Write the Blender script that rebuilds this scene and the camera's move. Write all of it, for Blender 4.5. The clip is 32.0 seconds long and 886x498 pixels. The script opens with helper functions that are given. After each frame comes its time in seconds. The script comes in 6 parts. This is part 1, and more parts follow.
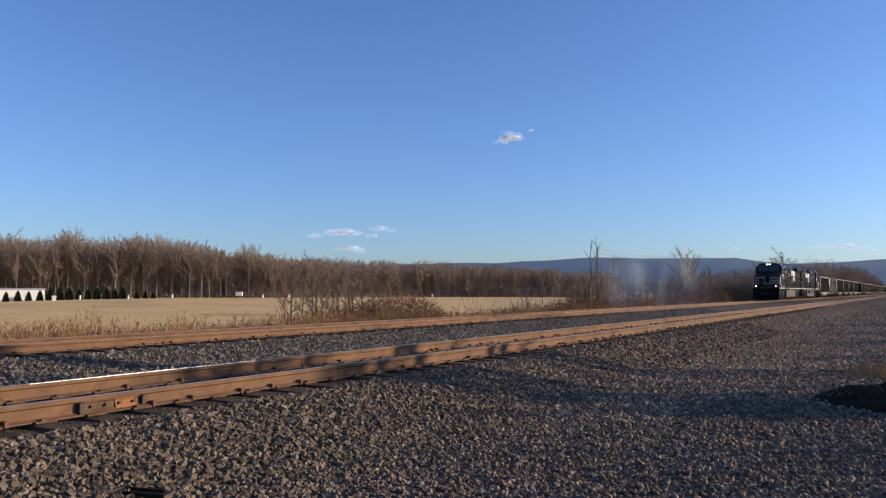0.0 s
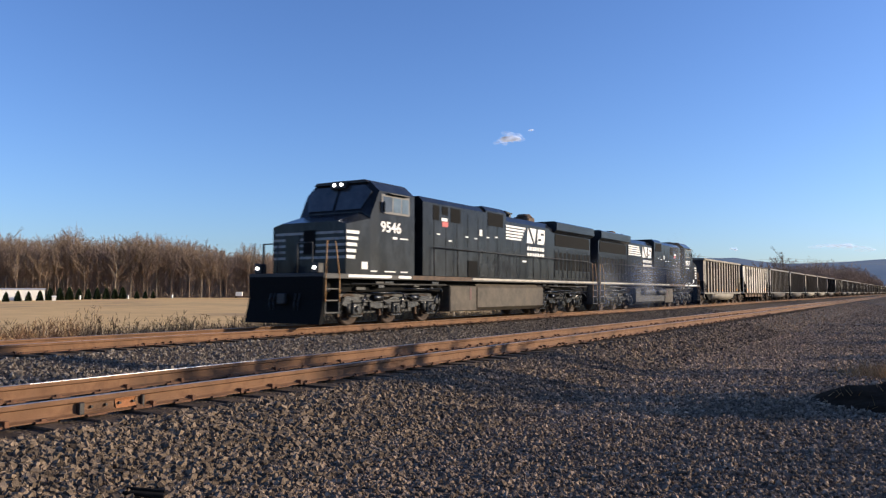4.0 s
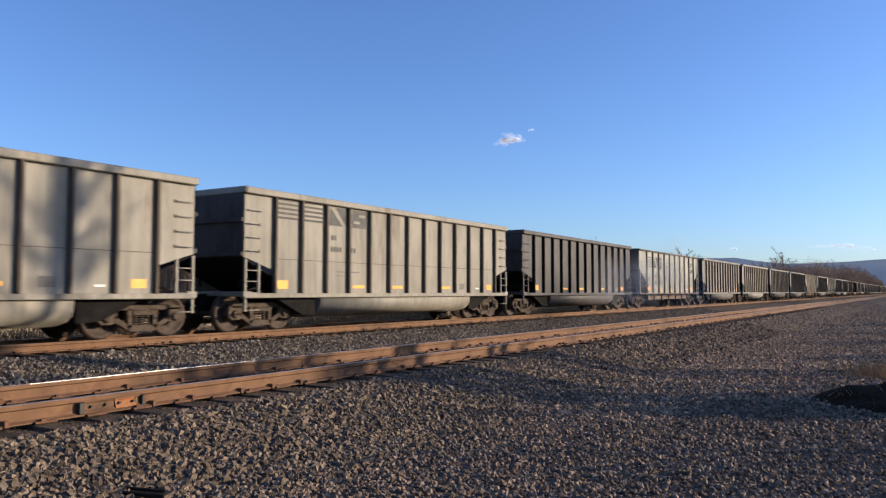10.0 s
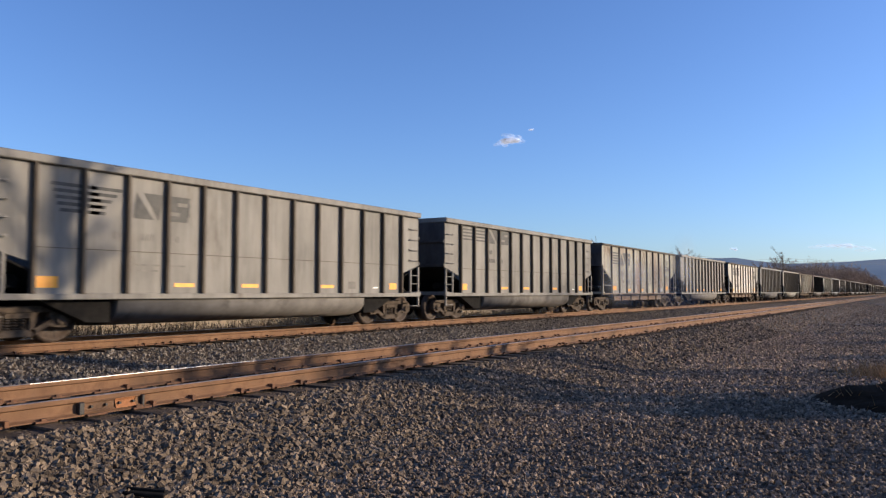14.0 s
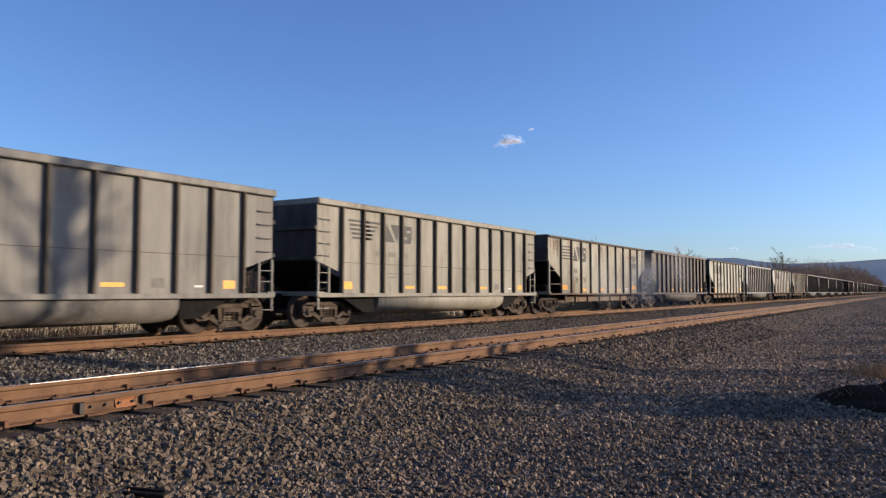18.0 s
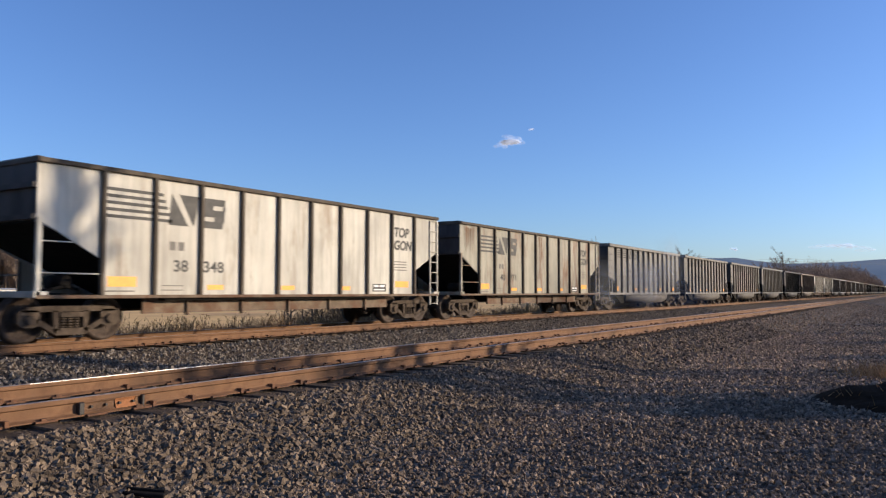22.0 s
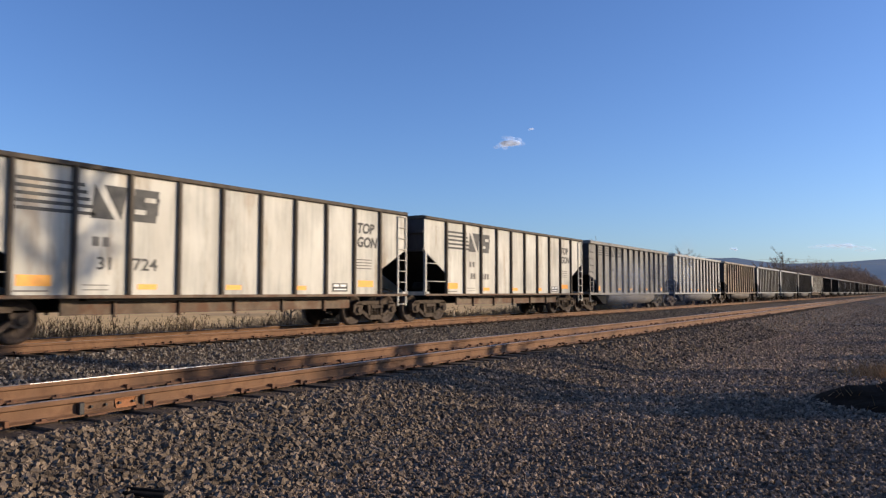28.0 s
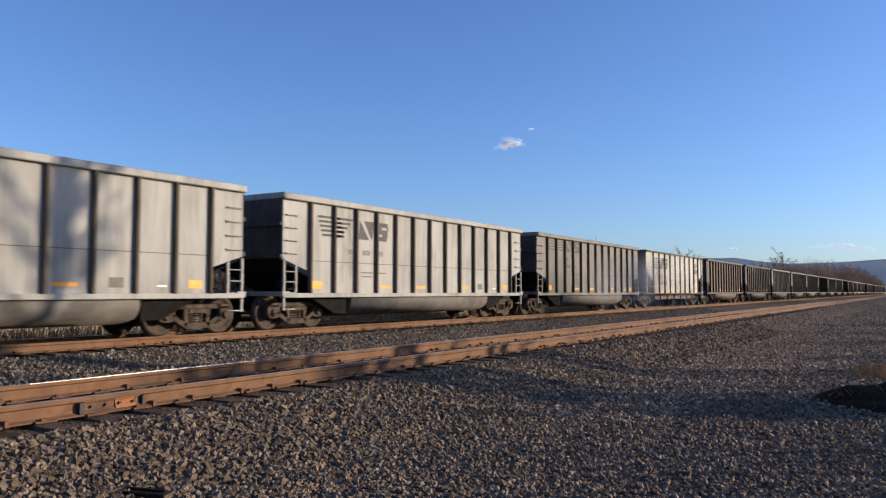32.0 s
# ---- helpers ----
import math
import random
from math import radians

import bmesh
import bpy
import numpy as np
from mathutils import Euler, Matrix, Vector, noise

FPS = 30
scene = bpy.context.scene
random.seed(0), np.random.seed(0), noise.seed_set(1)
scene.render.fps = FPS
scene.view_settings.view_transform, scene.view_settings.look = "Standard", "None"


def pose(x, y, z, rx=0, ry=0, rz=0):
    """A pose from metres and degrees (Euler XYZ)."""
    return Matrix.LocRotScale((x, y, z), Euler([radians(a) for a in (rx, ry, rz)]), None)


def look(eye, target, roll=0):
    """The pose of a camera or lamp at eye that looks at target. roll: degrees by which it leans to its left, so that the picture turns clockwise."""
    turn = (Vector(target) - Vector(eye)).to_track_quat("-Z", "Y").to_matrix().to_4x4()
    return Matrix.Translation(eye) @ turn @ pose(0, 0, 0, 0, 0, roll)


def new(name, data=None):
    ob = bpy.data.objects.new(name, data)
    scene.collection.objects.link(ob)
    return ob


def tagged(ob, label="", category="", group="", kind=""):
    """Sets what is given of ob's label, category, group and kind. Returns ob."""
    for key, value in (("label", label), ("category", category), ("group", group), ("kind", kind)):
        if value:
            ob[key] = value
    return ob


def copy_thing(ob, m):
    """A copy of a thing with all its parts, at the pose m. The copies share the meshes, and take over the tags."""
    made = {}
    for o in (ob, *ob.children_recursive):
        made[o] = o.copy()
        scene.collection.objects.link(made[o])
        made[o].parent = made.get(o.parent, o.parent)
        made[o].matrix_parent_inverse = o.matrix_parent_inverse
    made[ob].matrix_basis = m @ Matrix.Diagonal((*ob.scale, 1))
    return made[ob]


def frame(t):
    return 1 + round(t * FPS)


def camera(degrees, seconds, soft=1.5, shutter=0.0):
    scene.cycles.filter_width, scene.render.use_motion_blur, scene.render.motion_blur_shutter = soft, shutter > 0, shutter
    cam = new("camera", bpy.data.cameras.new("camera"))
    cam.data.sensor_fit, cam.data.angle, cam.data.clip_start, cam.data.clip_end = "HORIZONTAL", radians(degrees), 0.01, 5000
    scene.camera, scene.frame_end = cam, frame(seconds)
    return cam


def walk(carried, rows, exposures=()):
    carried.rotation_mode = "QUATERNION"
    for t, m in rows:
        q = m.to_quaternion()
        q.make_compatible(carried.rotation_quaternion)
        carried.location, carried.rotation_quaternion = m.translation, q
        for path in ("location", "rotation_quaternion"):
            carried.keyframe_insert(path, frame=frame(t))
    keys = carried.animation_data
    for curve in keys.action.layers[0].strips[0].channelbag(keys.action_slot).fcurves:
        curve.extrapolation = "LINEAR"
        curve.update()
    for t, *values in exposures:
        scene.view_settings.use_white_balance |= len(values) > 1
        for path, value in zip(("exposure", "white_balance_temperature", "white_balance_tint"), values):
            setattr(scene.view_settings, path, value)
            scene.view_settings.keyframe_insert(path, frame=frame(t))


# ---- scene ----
# Camera on a tripod beside a double-track main line. Tracks run along +Y; z = 0 is the top of the rails.
cam = camera(60.66, 32.0, soft=1.25, shutter=0.12)
EYE = pose(0.0, 0.0, 1.07, 93.2, -0.08, 32.125)
walk(cam, [(0.0, EYE), (32.0, EYE)], exposures=[(0.0, -0.06), (3.2, -0.04), (5.4, 0.32), (6.2, 0.31), (7.0, 0.06), (8.0, 0.1), (9.0, 0.13), (11.0, 0.17), (12.0, 0.06), (13.0, 0.08), (14.0, 0.1), (17.0, -0.04), (19.0, 0.1), (20.0, 0.14), (22.0, 0.0), (24.0, 0.06), (25.0, 0.2), (28.0, -0.1), (29.0, -0.07), (30.0, 0.04), (32.0, 0.0)])

# Low winter afternoon sun from the camera's side of the line
SUN_AZ, SUN_EL = 36.0, 13.5   # degrees from +X towards +Y, and above the horizon
sky = bpy.data.worlds.new("winter_sky")
scene.world = sky
sky.use_nodes = True
wn, wl = sky.node_tree.nodes, sky.node_tree.links
wbg = wn["Background"]
st = wn.new("ShaderNodeTexSky")
st.sky_type = "NISHITA"
st.sun_disc = False
st.sun_elevation = radians(SUN_EL)
st.sun_rotation = radians(90 - SUN_AZ)
st.altitude = 200
st.air_density, st.dust_density, st.ozone_density = 1.0, 0.7, 3.0
wbg.inputs["Strength"].default_value = 0.148
clear = wn.new("ShaderNodeMixRGB")   # deep clear winter blue
clear.blend_type = "MULTIPLY"
clear.inputs[0].default_value = 1.0
clear.inputs[2].default_value = (0.85, 1.0, 1.40, 1)
wl.new(st.outputs["Color"], clear.inputs[1])
wl.new(clear.outputs[0], wbg.inputs["Color"])

sun = new("sun", bpy.data.lights.new("sun", "SUN"))
sun.data.energy, sun.data.angle, sun.data.color = 6.1, radians(0.53), (1.0, 0.83, 0.62)
sd = Vector((math.cos(radians(SUN_EL)) * math.cos(radians(SUN_AZ)), math.cos(radians(SUN_EL)) * math.sin(radians(SUN_AZ)), math.sin(radians(SUN_EL))))
sun.matrix_world = look(sd * 60, (0, 0, 0))


# ---------------------------------------------------------------- materials
def mat(name, c1, c2, scale=3.0, rough=0.7, metal=0.0, bump=0.0, bscale=60.0, stain=None, stain_at=0.62, sscale=0.6, streak=1.0, rand=0.0, gloss=0.5, runs=0.0):
    """Two-tone noise, an optional stain with long vertical streaks, fine relief; runs is the depth of narrow run-down streaks."""
    m = bpy.data.materials.new(name)
    m.use_nodes = True
    n, l = m.node_tree.nodes, m.node_tree.links
    b = n["Principled BSDF"]
    tc, oi = n.new("ShaderNodeTexCoord"), n.new("ShaderNodeObjectInfo")
    rnd = n.new("ShaderNodeVectorMath")
    rnd.operation = "ADD"
    comb = n.new("ShaderNodeCombineXYZ")
    mul = n.new("ShaderNodeMath")
    mul.operation = "MULTIPLY"
    l.new(oi.outputs["Random"], mul.inputs[0])
    mul.inputs[1].default_value = 57.0
    for k in range(3):
        l.new(mul.outputs[0], comb.inputs[k])
    l.new(tc.outputs["Object"], rnd.inputs[0])
    l.new(comb.outputs[0], rnd.inputs[1])
    sc = n.new("ShaderNodeMapping")
    sc.inputs["Scale"].default_value = (1, 1, 1.0 / streak)
    l.new(rnd.outputs[0], sc.inputs[0])
    t1 = n.new("ShaderNodeTexNoise")
    t1.inputs["Scale"].default_value, t1.inputs["Detail"].default_value, t1.inputs["Roughness"].default_value = scale, 8, 0.65
    l.new(sc.outputs[0], t1.inputs["Vector"])
    r1 = n.new("ShaderNodeValToRGB")
    r1.color_ramp.elements[0].position, r1.color_ramp.elements[1].position = 0.32, 0.7
    r1.color_ramp.elements[0].color, r1.color_ramp.elements[1].color = (*c1, 1), (*c2, 1)
    l.new(t1.outputs["Fac"], r1.inputs[0])
    col = r1.outputs[0]
    if stain:
        t2 = n.new("ShaderNodeTexNoise")
        t2.inputs["Scale"].default_value, t2.inputs["Detail"].default_value, t2.inputs["Roughness"].default_value = sscale, 6, 0.7
        l.new(sc.outputs[0], t2.inputs["Vector"])
        r2 = n.new("ShaderNodeValToRGB")
        r2.color_ramp.elements[0].position, r2.color_ramp.elements[1].position = stain_at - 0.06, stain_at + 0.1
        l.new(t2.outputs["Fac"], r2.inputs[0])
        mx = n.new("ShaderNodeMixRGB")
        l.new(r2.outputs[0], mx.inputs[0])
        l.new(col, mx.inputs[1])
        mx.inputs[2].default_value = (*stain, 1)
        col = mx.outputs[0]
    if runs > 0:
        sm = n.new("ShaderNodeMapping")
        sm.inputs["Scale"].default_value = (1, 1, 0.07)
        l.new(rnd.outputs[0], sm.inputs[0])
        t4, t5 = n.new("ShaderNodeTexNoise"), n.new("ShaderNodeTexNoise")
        t4.inputs["Scale"].default_value, t4.inputs["Detail"].default_value, t4.inputs["Roughness"].default_value = 5.0, 6, 0.7
        t5.inputs["Scale"].default_value, t5.inputs["Detail"].default_value = 0.55, 4
        l.new(sm.outputs[0], t4.inputs["Vector"])
        l.new(rnd.outputs[0], t5.inputs["Vector"])
        mm = n.new("ShaderNodeMath")
        mm.operation = "ADD"
        l.new(t4.outputs["Fac"], mm.inputs[0])
        l.new(t5.outputs["Fac"], mm.inputs[1])
        r4 = n.new("ShaderNodeMapRange")
        l.new(mm.outputs[0], r4.inputs[0])
        r4.inputs[1].default_value, r4.inputs[2].default_value = 0.78, 1.12
        r4.inputs[3].default_value, r4.inputs[4].default_value = 1.0 - runs, 1.0
        vm = n.new("ShaderNodeVectorMath")
        vm.operation = "SCALE"
        l.new(col, vm.inputs[0])
        l.new(r4.outputs[0], vm.inputs["Scale"])
        col = vm.outputs[0]
    if rand > 0:
        hs = n.new("ShaderNodeHueSaturation")
        mr = n.new("ShaderNodeMapRange")
        l.new(oi.outputs["Random"], mr.inputs[0])
        mr.inputs[3].default_value, mr.inputs[4].default_value = 1 - rand, 1 + rand
        l.new(mr.outputs[0], hs.inputs["Value"])
        l.new(col, hs.inputs["Color"])
        col = hs.outputs[0]
    l.new(col, b.inputs["Base Color"])
    b.inputs["Roughness"].default_value, b.inputs["Metallic"].default_value = rough, metal
    b.inputs["Specular IOR Level"].default_value = gloss
    if bump > 0:
        t3 = n.new("ShaderNodeTexNoise")
        t3.inputs["Scale"].default_value, t3.inputs["Detail"].default_value = bscale, 5
        l.new(tc.outputs["Object"], t3.inputs["Vector"])
        bp = n.new("ShaderNodeBump")
        bp.inputs["Strength"].default_value, bp.inputs["Distance"].default_value = bump, 0.02
        l.new(t3.outputs["Fac"], bp.inputs["Height"])
        l.new(bp.outputs[0], b.inputs["Normal"])
    return m


def isle(m, spread=0.35, hue=0.0):
    """Vary the value of each loose piece of a mesh."""
    n, l = m.node_tree.nodes, m.node_tree.links
    b = n["Principled BSDF"]
    src = b.inputs["Base Color"].links[0].from_socket
    g, mr, hs = n.new("ShaderNodeNewGeometry"), n.new("ShaderNodeMapRange"), n.new("ShaderNodeHueSaturation")
    l.new(g.outputs["Random Per Island"], mr.inputs[0])
    mr.inputs[3].default_value, mr.inputs[4].default_value = 1 - spread, 1 + spread
    l.new(mr.outputs[0], hs.inputs["Value"])
    l.new(src, hs.inputs["Color"])
    l.new(hs.outputs[0], b.inputs["Base Color"])
    return m


def grains(m, scale, spread):
    """Small stones in a surface: a tone for each cell, and relief at the joints."""
    n, l = m.node_tree.nodes, m.node_tree.links
    b = n["Principled BSDF"]
    src = b.inputs["Base Color"].links[0].from_socket
    tc, vo, sp, mr, hs, bp = n.new("ShaderNodeTexCoord"), n.new("ShaderNodeTexVoronoi"), n.new("ShaderNodeSeparateColor"), n.new("ShaderNodeMapRange"), n.new("ShaderNodeHueSaturation"), n.new("ShaderNodeBump")
    vo.inputs["Scale"].default_value = scale
    l.new(tc.outputs["Object"], vo.inputs["Vector"])
    l.new(vo.outputs["Color"], sp.inputs[0])
    l.new(sp.outputs[0], mr.inputs[0])
    mr.inputs[3].default_value, mr.inputs[4].default_value = 1 - spread, 1 + spread
    l.new(mr.outputs[0], hs.inputs["Value"])
    l.new(src, hs.inputs["Color"])
    l.new(hs.outputs[0], b.inputs["Base Color"])
    bp.invert = True
    bp.inputs["Strength"].default_value, bp.inputs["Distance"].default_value = 1.0, 0.6 / scale
    l.new(vo.outputs["Distance"], bp.inputs["Height"])
    l.new(b.inputs["Normal"].links[0].from_socket, bp.inputs["Normal"])
    l.new(bp.outputs[0], b.inputs["Normal"])
    return m


def plain(name, c, rough=0.6, metal=0.0):
    return mat(name, tuple(x * 0.85 for x in c), tuple(min(1, x * 1.12) for x in c), 9.0, rough, metal)


def glow(name, c, strength):
    m = bpy.data.materials.new(name)
    m.use_nodes = True
    b = m.node_tree.nodes["Principled BSDF"]
    b.inputs["Base Color"].default_value = (*c, 1)
    b.inputs["Emission Color"].default_value = (*c, 1)
    b.inputs["Emission Strength"].default_value = strength
    return m


M = {}
# bed tone lowered to paint the shade in the gaps between loose stones
M["ballast"] = grains(mat("ballast", (0.04508, 0.03281, 0.02269), (0.1381, 0.09975, 0.06984), 14, 0.95, bump=0.9, bscale=28, gloss=0.2), 20, 0.4)
M["stone"] = isle(mat("ballast_stone", (0.1047, 0.07697, 0.05354), (0.2095, 0.1547, 0.1079), 9, 0.95, bump=0.4, bscale=90, gloss=0.15), 0.5)
M["roadstone"] = isle(mat("road_gravel_stone", (0.1321, 0.09576, 0.06878), (0.2661, 0.1953, 0.141), 9, 0.95, bump=0.4, bscale=90, gloss=0.15), 0.55)
# road stone made brighter, so that the bank looks more strongly sunlit
M["sunny_bankstone"] = isle(mat("sun_paled_bank_stone", (0.2026, 0.1415, 0.09552), (0.4081, 0.2886, 0.1959), 9, 0.95, bump=0.4, bscale=90, gloss=0.15), 0.55)
M["palestone"] = isle(mat("pale_ballast_stone", (0.1093, 0.09009, 0.07127), (0.2166, 0.1801, 0.1443), 9, 0.95, gloss=0.15), 0.6)
# road surface also darkened to stand for shade between its stones
M["cinder"] = grains(mat("cinder_gravel", (0.06906, 0.04927, 0.03472), (0.1769, 0.1282, 0.0897), 22, 0.95, bump=0.9, bscale=45, stain=(0.1295, 0.09001, 0.05787), stain_at=0.62, sscale=0.35, gloss=0.2), 34, 0.5)
M["rail"] = mat("rusty_rail", (0.1245, 0.0621, 0.03214), (0.2242, 0.1205, 0.06268), 6, 0.8, bump=0.3, bscale=80, stain=(0.08469, 0.04705, 0.02732), stain_at=0.56, sscale=1.5, gloss=0.25)
M["railhead"] = mat("polished_railhead", (0.33, 0.25, 0.2), (0.55, 0.48, 0.42), 12, 0.42, 0.85)
M["shine"] = mat("bright_scoured_gauge_face", (0.3, 0.275, 0.25), (0.46, 0.43, 0.4), 12, 0.34, 1.0)
M["tie"] = mat("creosoted_tie", (0.0371, 0.02716, 0.01804), (0.1272, 0.08245, 0.0492), 8, 0.95, bump=0.6, bscale=40, rand=0.3, gloss=0.2)
M["steel_brown"] = mat("rusty_fittings", (0.0477, 0.02425, 0.01394), (0.1696, 0.07275, 0.0328), 12, 0.85)
M["orange_steel"] = mat("fresh_rust_joint_bar", (0.212, 0.08245, 0.02952), (0.3498, 0.1358, 0.0451), 10, 0.8, bump=0.3, bscale=60)


# ---------------------------------------------------------------- mesh helpers
class G:
    """A plain mesh under construction."""

    def __init__(self):
        self.v, self.f, self.s, self.mi = [], [], [], []

    def add(self, vs, fs, smooth=False, mi=0):
        o = len(self.v)
        self.v += [tuple(p) for p in vs]
        self.f += [tuple(i + o for i in f) for f in fs]
        self.s += [smooth] * len(fs)
        self.mi += [mi] * len(fs)
        return self

    def box(self, x0, x1, y0, y1, z0, z1, b=0.0, mi=0):
        if b <= 0:
            v = [(x, y, z) for x in (x0, x1) for y in (y0, y1) for z in (z0, z1)]
            return self.add(v, [(0, 1, 3, 2), (4, 6, 7, 5), (0, 4, 5, 1), (2, 3, 7, 6), (0, 2, 6, 4), (1, 5, 7, 3)], False, mi)
        v, idx = [], {}
        X, Y, Z = (x0, x1), (y0, y1), (z0, z1)
        for i in (0, 1):
            for j in (0, 1):
                for k in (0, 1):
                    sx, sy, sz = (b if i == 0 else -b), (b if j == 0 else -b), (b if k == 0 else -b)
                    idx[i, j, k] = len(v)
                    v += [(X[i], Y[j] + sy, Z[k] + sz), (X[i] + sx, Y[j], Z[k] + sz), (X[i] + sx, Y[j] + sy, Z[k])]
        I = lambda i, j, k, a: idx[i, j, k] + a
        fs = []
        for s in (0, 1):
            q = [(0, 0), (1, 0), (1, 1), (0, 1)]
            a = [I(s, u, w, 0) for u, w in q]
            c = [I(u, s, w, 1) for u, w in q]
            d = [I(u, w, s, 2) for u, w in q]
            fs += [a if s else a[::-1], c[::-1] if s else c, d if s else d[::-1]]
        for u in (0, 1):
            for w in (0, 1):
                e = [I(u, w, 0, 0), I(u, w, 1, 0), I(u, w, 1, 1), I(u, w, 0, 1)]
                fs.append(e if u == w else e[::-1])
                e = [I(u, 0, w, 0), I(u, 0, w, 2), I(u, 1, w, 2), I(u, 1, w, 0)]
                fs.append(e if u == w else e[::-1])
                e = [I(0, u, w, 1), I(1, u, w, 1), I(1, u, w, 2), I(0, u, w, 2)]
                fs.append(e if u == w else e[::-1])
        for i in (0, 1):
            for j in (0, 1):
                for k in (0, 1):
                    t = [I(i, j, k, 0), I(i, j, k, 1), I(i, j, k, 2)]
                    fs.append(t if (i + j + k) % 2 else t[::-1])
        return self.add(v, fs, False, mi)

    def prism(self, pts, axis, a0, a1, mi=0, smooth=False):
        """Extrude a closed profile; axis 'x': pts are (y, z); 'y': (x, z); 'z': (x, y)."""
        def at(p, a):
            return (a, p[0], p[1]) if axis == "x" else (p[0], a, p[1]) if axis == "y" else (p[0], p[1], a)
        n = len(pts)
        area = sum(pts[i][0] * pts[(i + 1) % n][1] - pts[(i + 1) % n][0] * pts[i][1] for i in range(n))
        if (area > 0) == (axis == "y"):
            pts = pts[::-1]
        v = [at(p, a0) for p in pts] + [at(p, a1) for p in pts]
        fs = [(i, (i + 1) % n, n + (i + 1) % n, n + i) for i in range(n)]
        self.add(v, fs, smooth, mi)
        o = len(self.v) - 2 * n
        self.f += [tuple(o + i for i in range(n))[::-1], tuple(o + n + i for i in range(n))]
        self.s += [False, False]
        self.mi += [mi, mi]
        return self

    def tube(self, p0, p1, r0, r1=None, n=8, caps=True, mi=0):
        r1 = r0 if r1 is None else r1
        p0, p1 = Vector(p0), Vector(p1)
        d = (p1 - p0)
        if d.length < 1e-6:
            return self
        d.normalize()
        a = d.orthogonal().normalized()
        c = d.cross(a)
        ring = [a * math.cos(2 * math.pi * i / n) + c * math.sin(2 * math.pi * i / n) for i in range(n)]
        v = [p0 + r * r0 for r in ring] + [p1 + r * r1 for r in ring]
        self.add(v, [(i, (i + 1) % n, n + (i + 1) % n, n + i) for i in range(n)], n > 5, mi)
        if caps:
            o = len(self.v) - 2 * n
            self.f += [tuple(o + i for i in range(n))[::-1], tuple(o + n + i for i in range(n))]
            self.s += [False, False]
            self.mi += [mi, mi]
        return self

    def path(self, pts, r, n=6, mi=0):
        for a, b in zip(pts, pts[1:]):
            self.tube(a, b, r, r, n, True, mi)
        return self

    def mesh(self, name, *mats):
        me = bpy.data.meshes.new(name)
        me.from_pydata(self.v, [], self.f)
        for m in mats:
            me.materials.append(m)
        me.polygons.foreach_set("use_smooth", self.s)
        if len(mats) > 1:
            me.polygons.foreach_set("material_index", self.mi)
        me.update()
        return me


def empty(name, label="", category="", group="", kind="", at=None):
    ob = new(name)
    ob.empty_display_size = 0.2
    if at is not None:
        ob.matrix_basis = at
    return tagged(ob, label, category, group, kind)


def part(name, shape, material, parent, label="", at=None):
    """One mesh object under a thing or under a part; shape is a G or a ready mesh."""
    me = shape.mesh(name, material) if isinstance(shape, G) else shape
    ob = new(name, me)
    ob.parent = parent
    if at is not None:
        ob.matrix_basis = at
    return tagged(ob, label)


MESHES = {}


def shared(key, build, material):
    """A mesh made once per shape and material."""
    k = (key, material.name)
    if k not in MESHES:
        base = (key, None)
        if base not in MESHES:
            MESHES[base] = build()
        MESHES[k] = MESHES[base].mesh(key, material)
    return MESHES[k]


def lerp(a, b, t):
    return a + (b - a) * t


def table(x, rows):
    for (x0, y0), (x1, y1) in zip(rows, rows[1:]):
        if x <= x1:
            return lerp(y0, y1, max(0.0, (x - x0) / (x1 - x0)))
    return rows[-1][1]


# ---------------------------------------------------------------- train timing
def gone(t):
    """Metres that the train has run since 6 s."""
    return -9.17764e-4 * t ** 3 + 5.66115e-2 * t ** 2 + 20.72749 * t - 125.99120


SLACK = [(1, 0.23), (2, 0.1), (3, -0.15), (5, -0.06), (7, -0.14), (9, 0.05), (10, -0.05), (12, 0.16), (14, 0.2), (15, 0.2), (16, 0.36), (17, 0.5), (18, 0.36), (19, 0.48), (20, 0.18), (21, -0.12), (22, -0.16), (24, -0.12), (25, -0.18), (27, 0.1), (28, 0.5), (29, 0.95), (30, 0.73), (31, 0.26), (32, -0.22), (33, -0.16), (34, 0.02), (35, 0.03), (36, -0.16), (40, 0.0), (99, 0.0)]   # play in the couplers, wagon by wagon
FIRST, PITCH, BODY = 19.59, 16.02, 14.45    # front corner of the first hopper at 6 s; length over couplers; body length
NEAR_X, FAR_X = -7.96, -16.01               # centres of the two tracks
# ---------------------------------------------------------------- ground
PROFILE = [(-2600, 0.5), (-420, -0.2), (-170, -0.6), (-130, -0.75), (-70, -1.05), (-26, -1.25), (-21.5, -1.05), (-19.2, -0.55), (-17.6, -0.24), (-14.2, -0.24), (-13.0, -0.42), (-11.2, -0.44), (-9.6, -0.27), (-6.9, -0.23), (-6.5, -0.26), (-6.0, -0.33), (-5.0, -0.57), (-4.5, -0.62), (-1.0, -0.62), (3.5, -0.55), (7.0, -0.1), (12.0, 0.5), (40, 1.2), (2600, 3.0)]


def ground_z(x, y):
    z = table(x, PROFILE)
    if -5.2 < x < 8:
        z += 0.03 * noise.noise((x * 0.6, y * 0.6, 1.7)) + 0.012 * noise.noise((x * 2.3, y * 2.3, 4.1))
    else:
        z += 0.012 * noise.noise((x * 1.1, y * 1.1, 0.3))
    return z


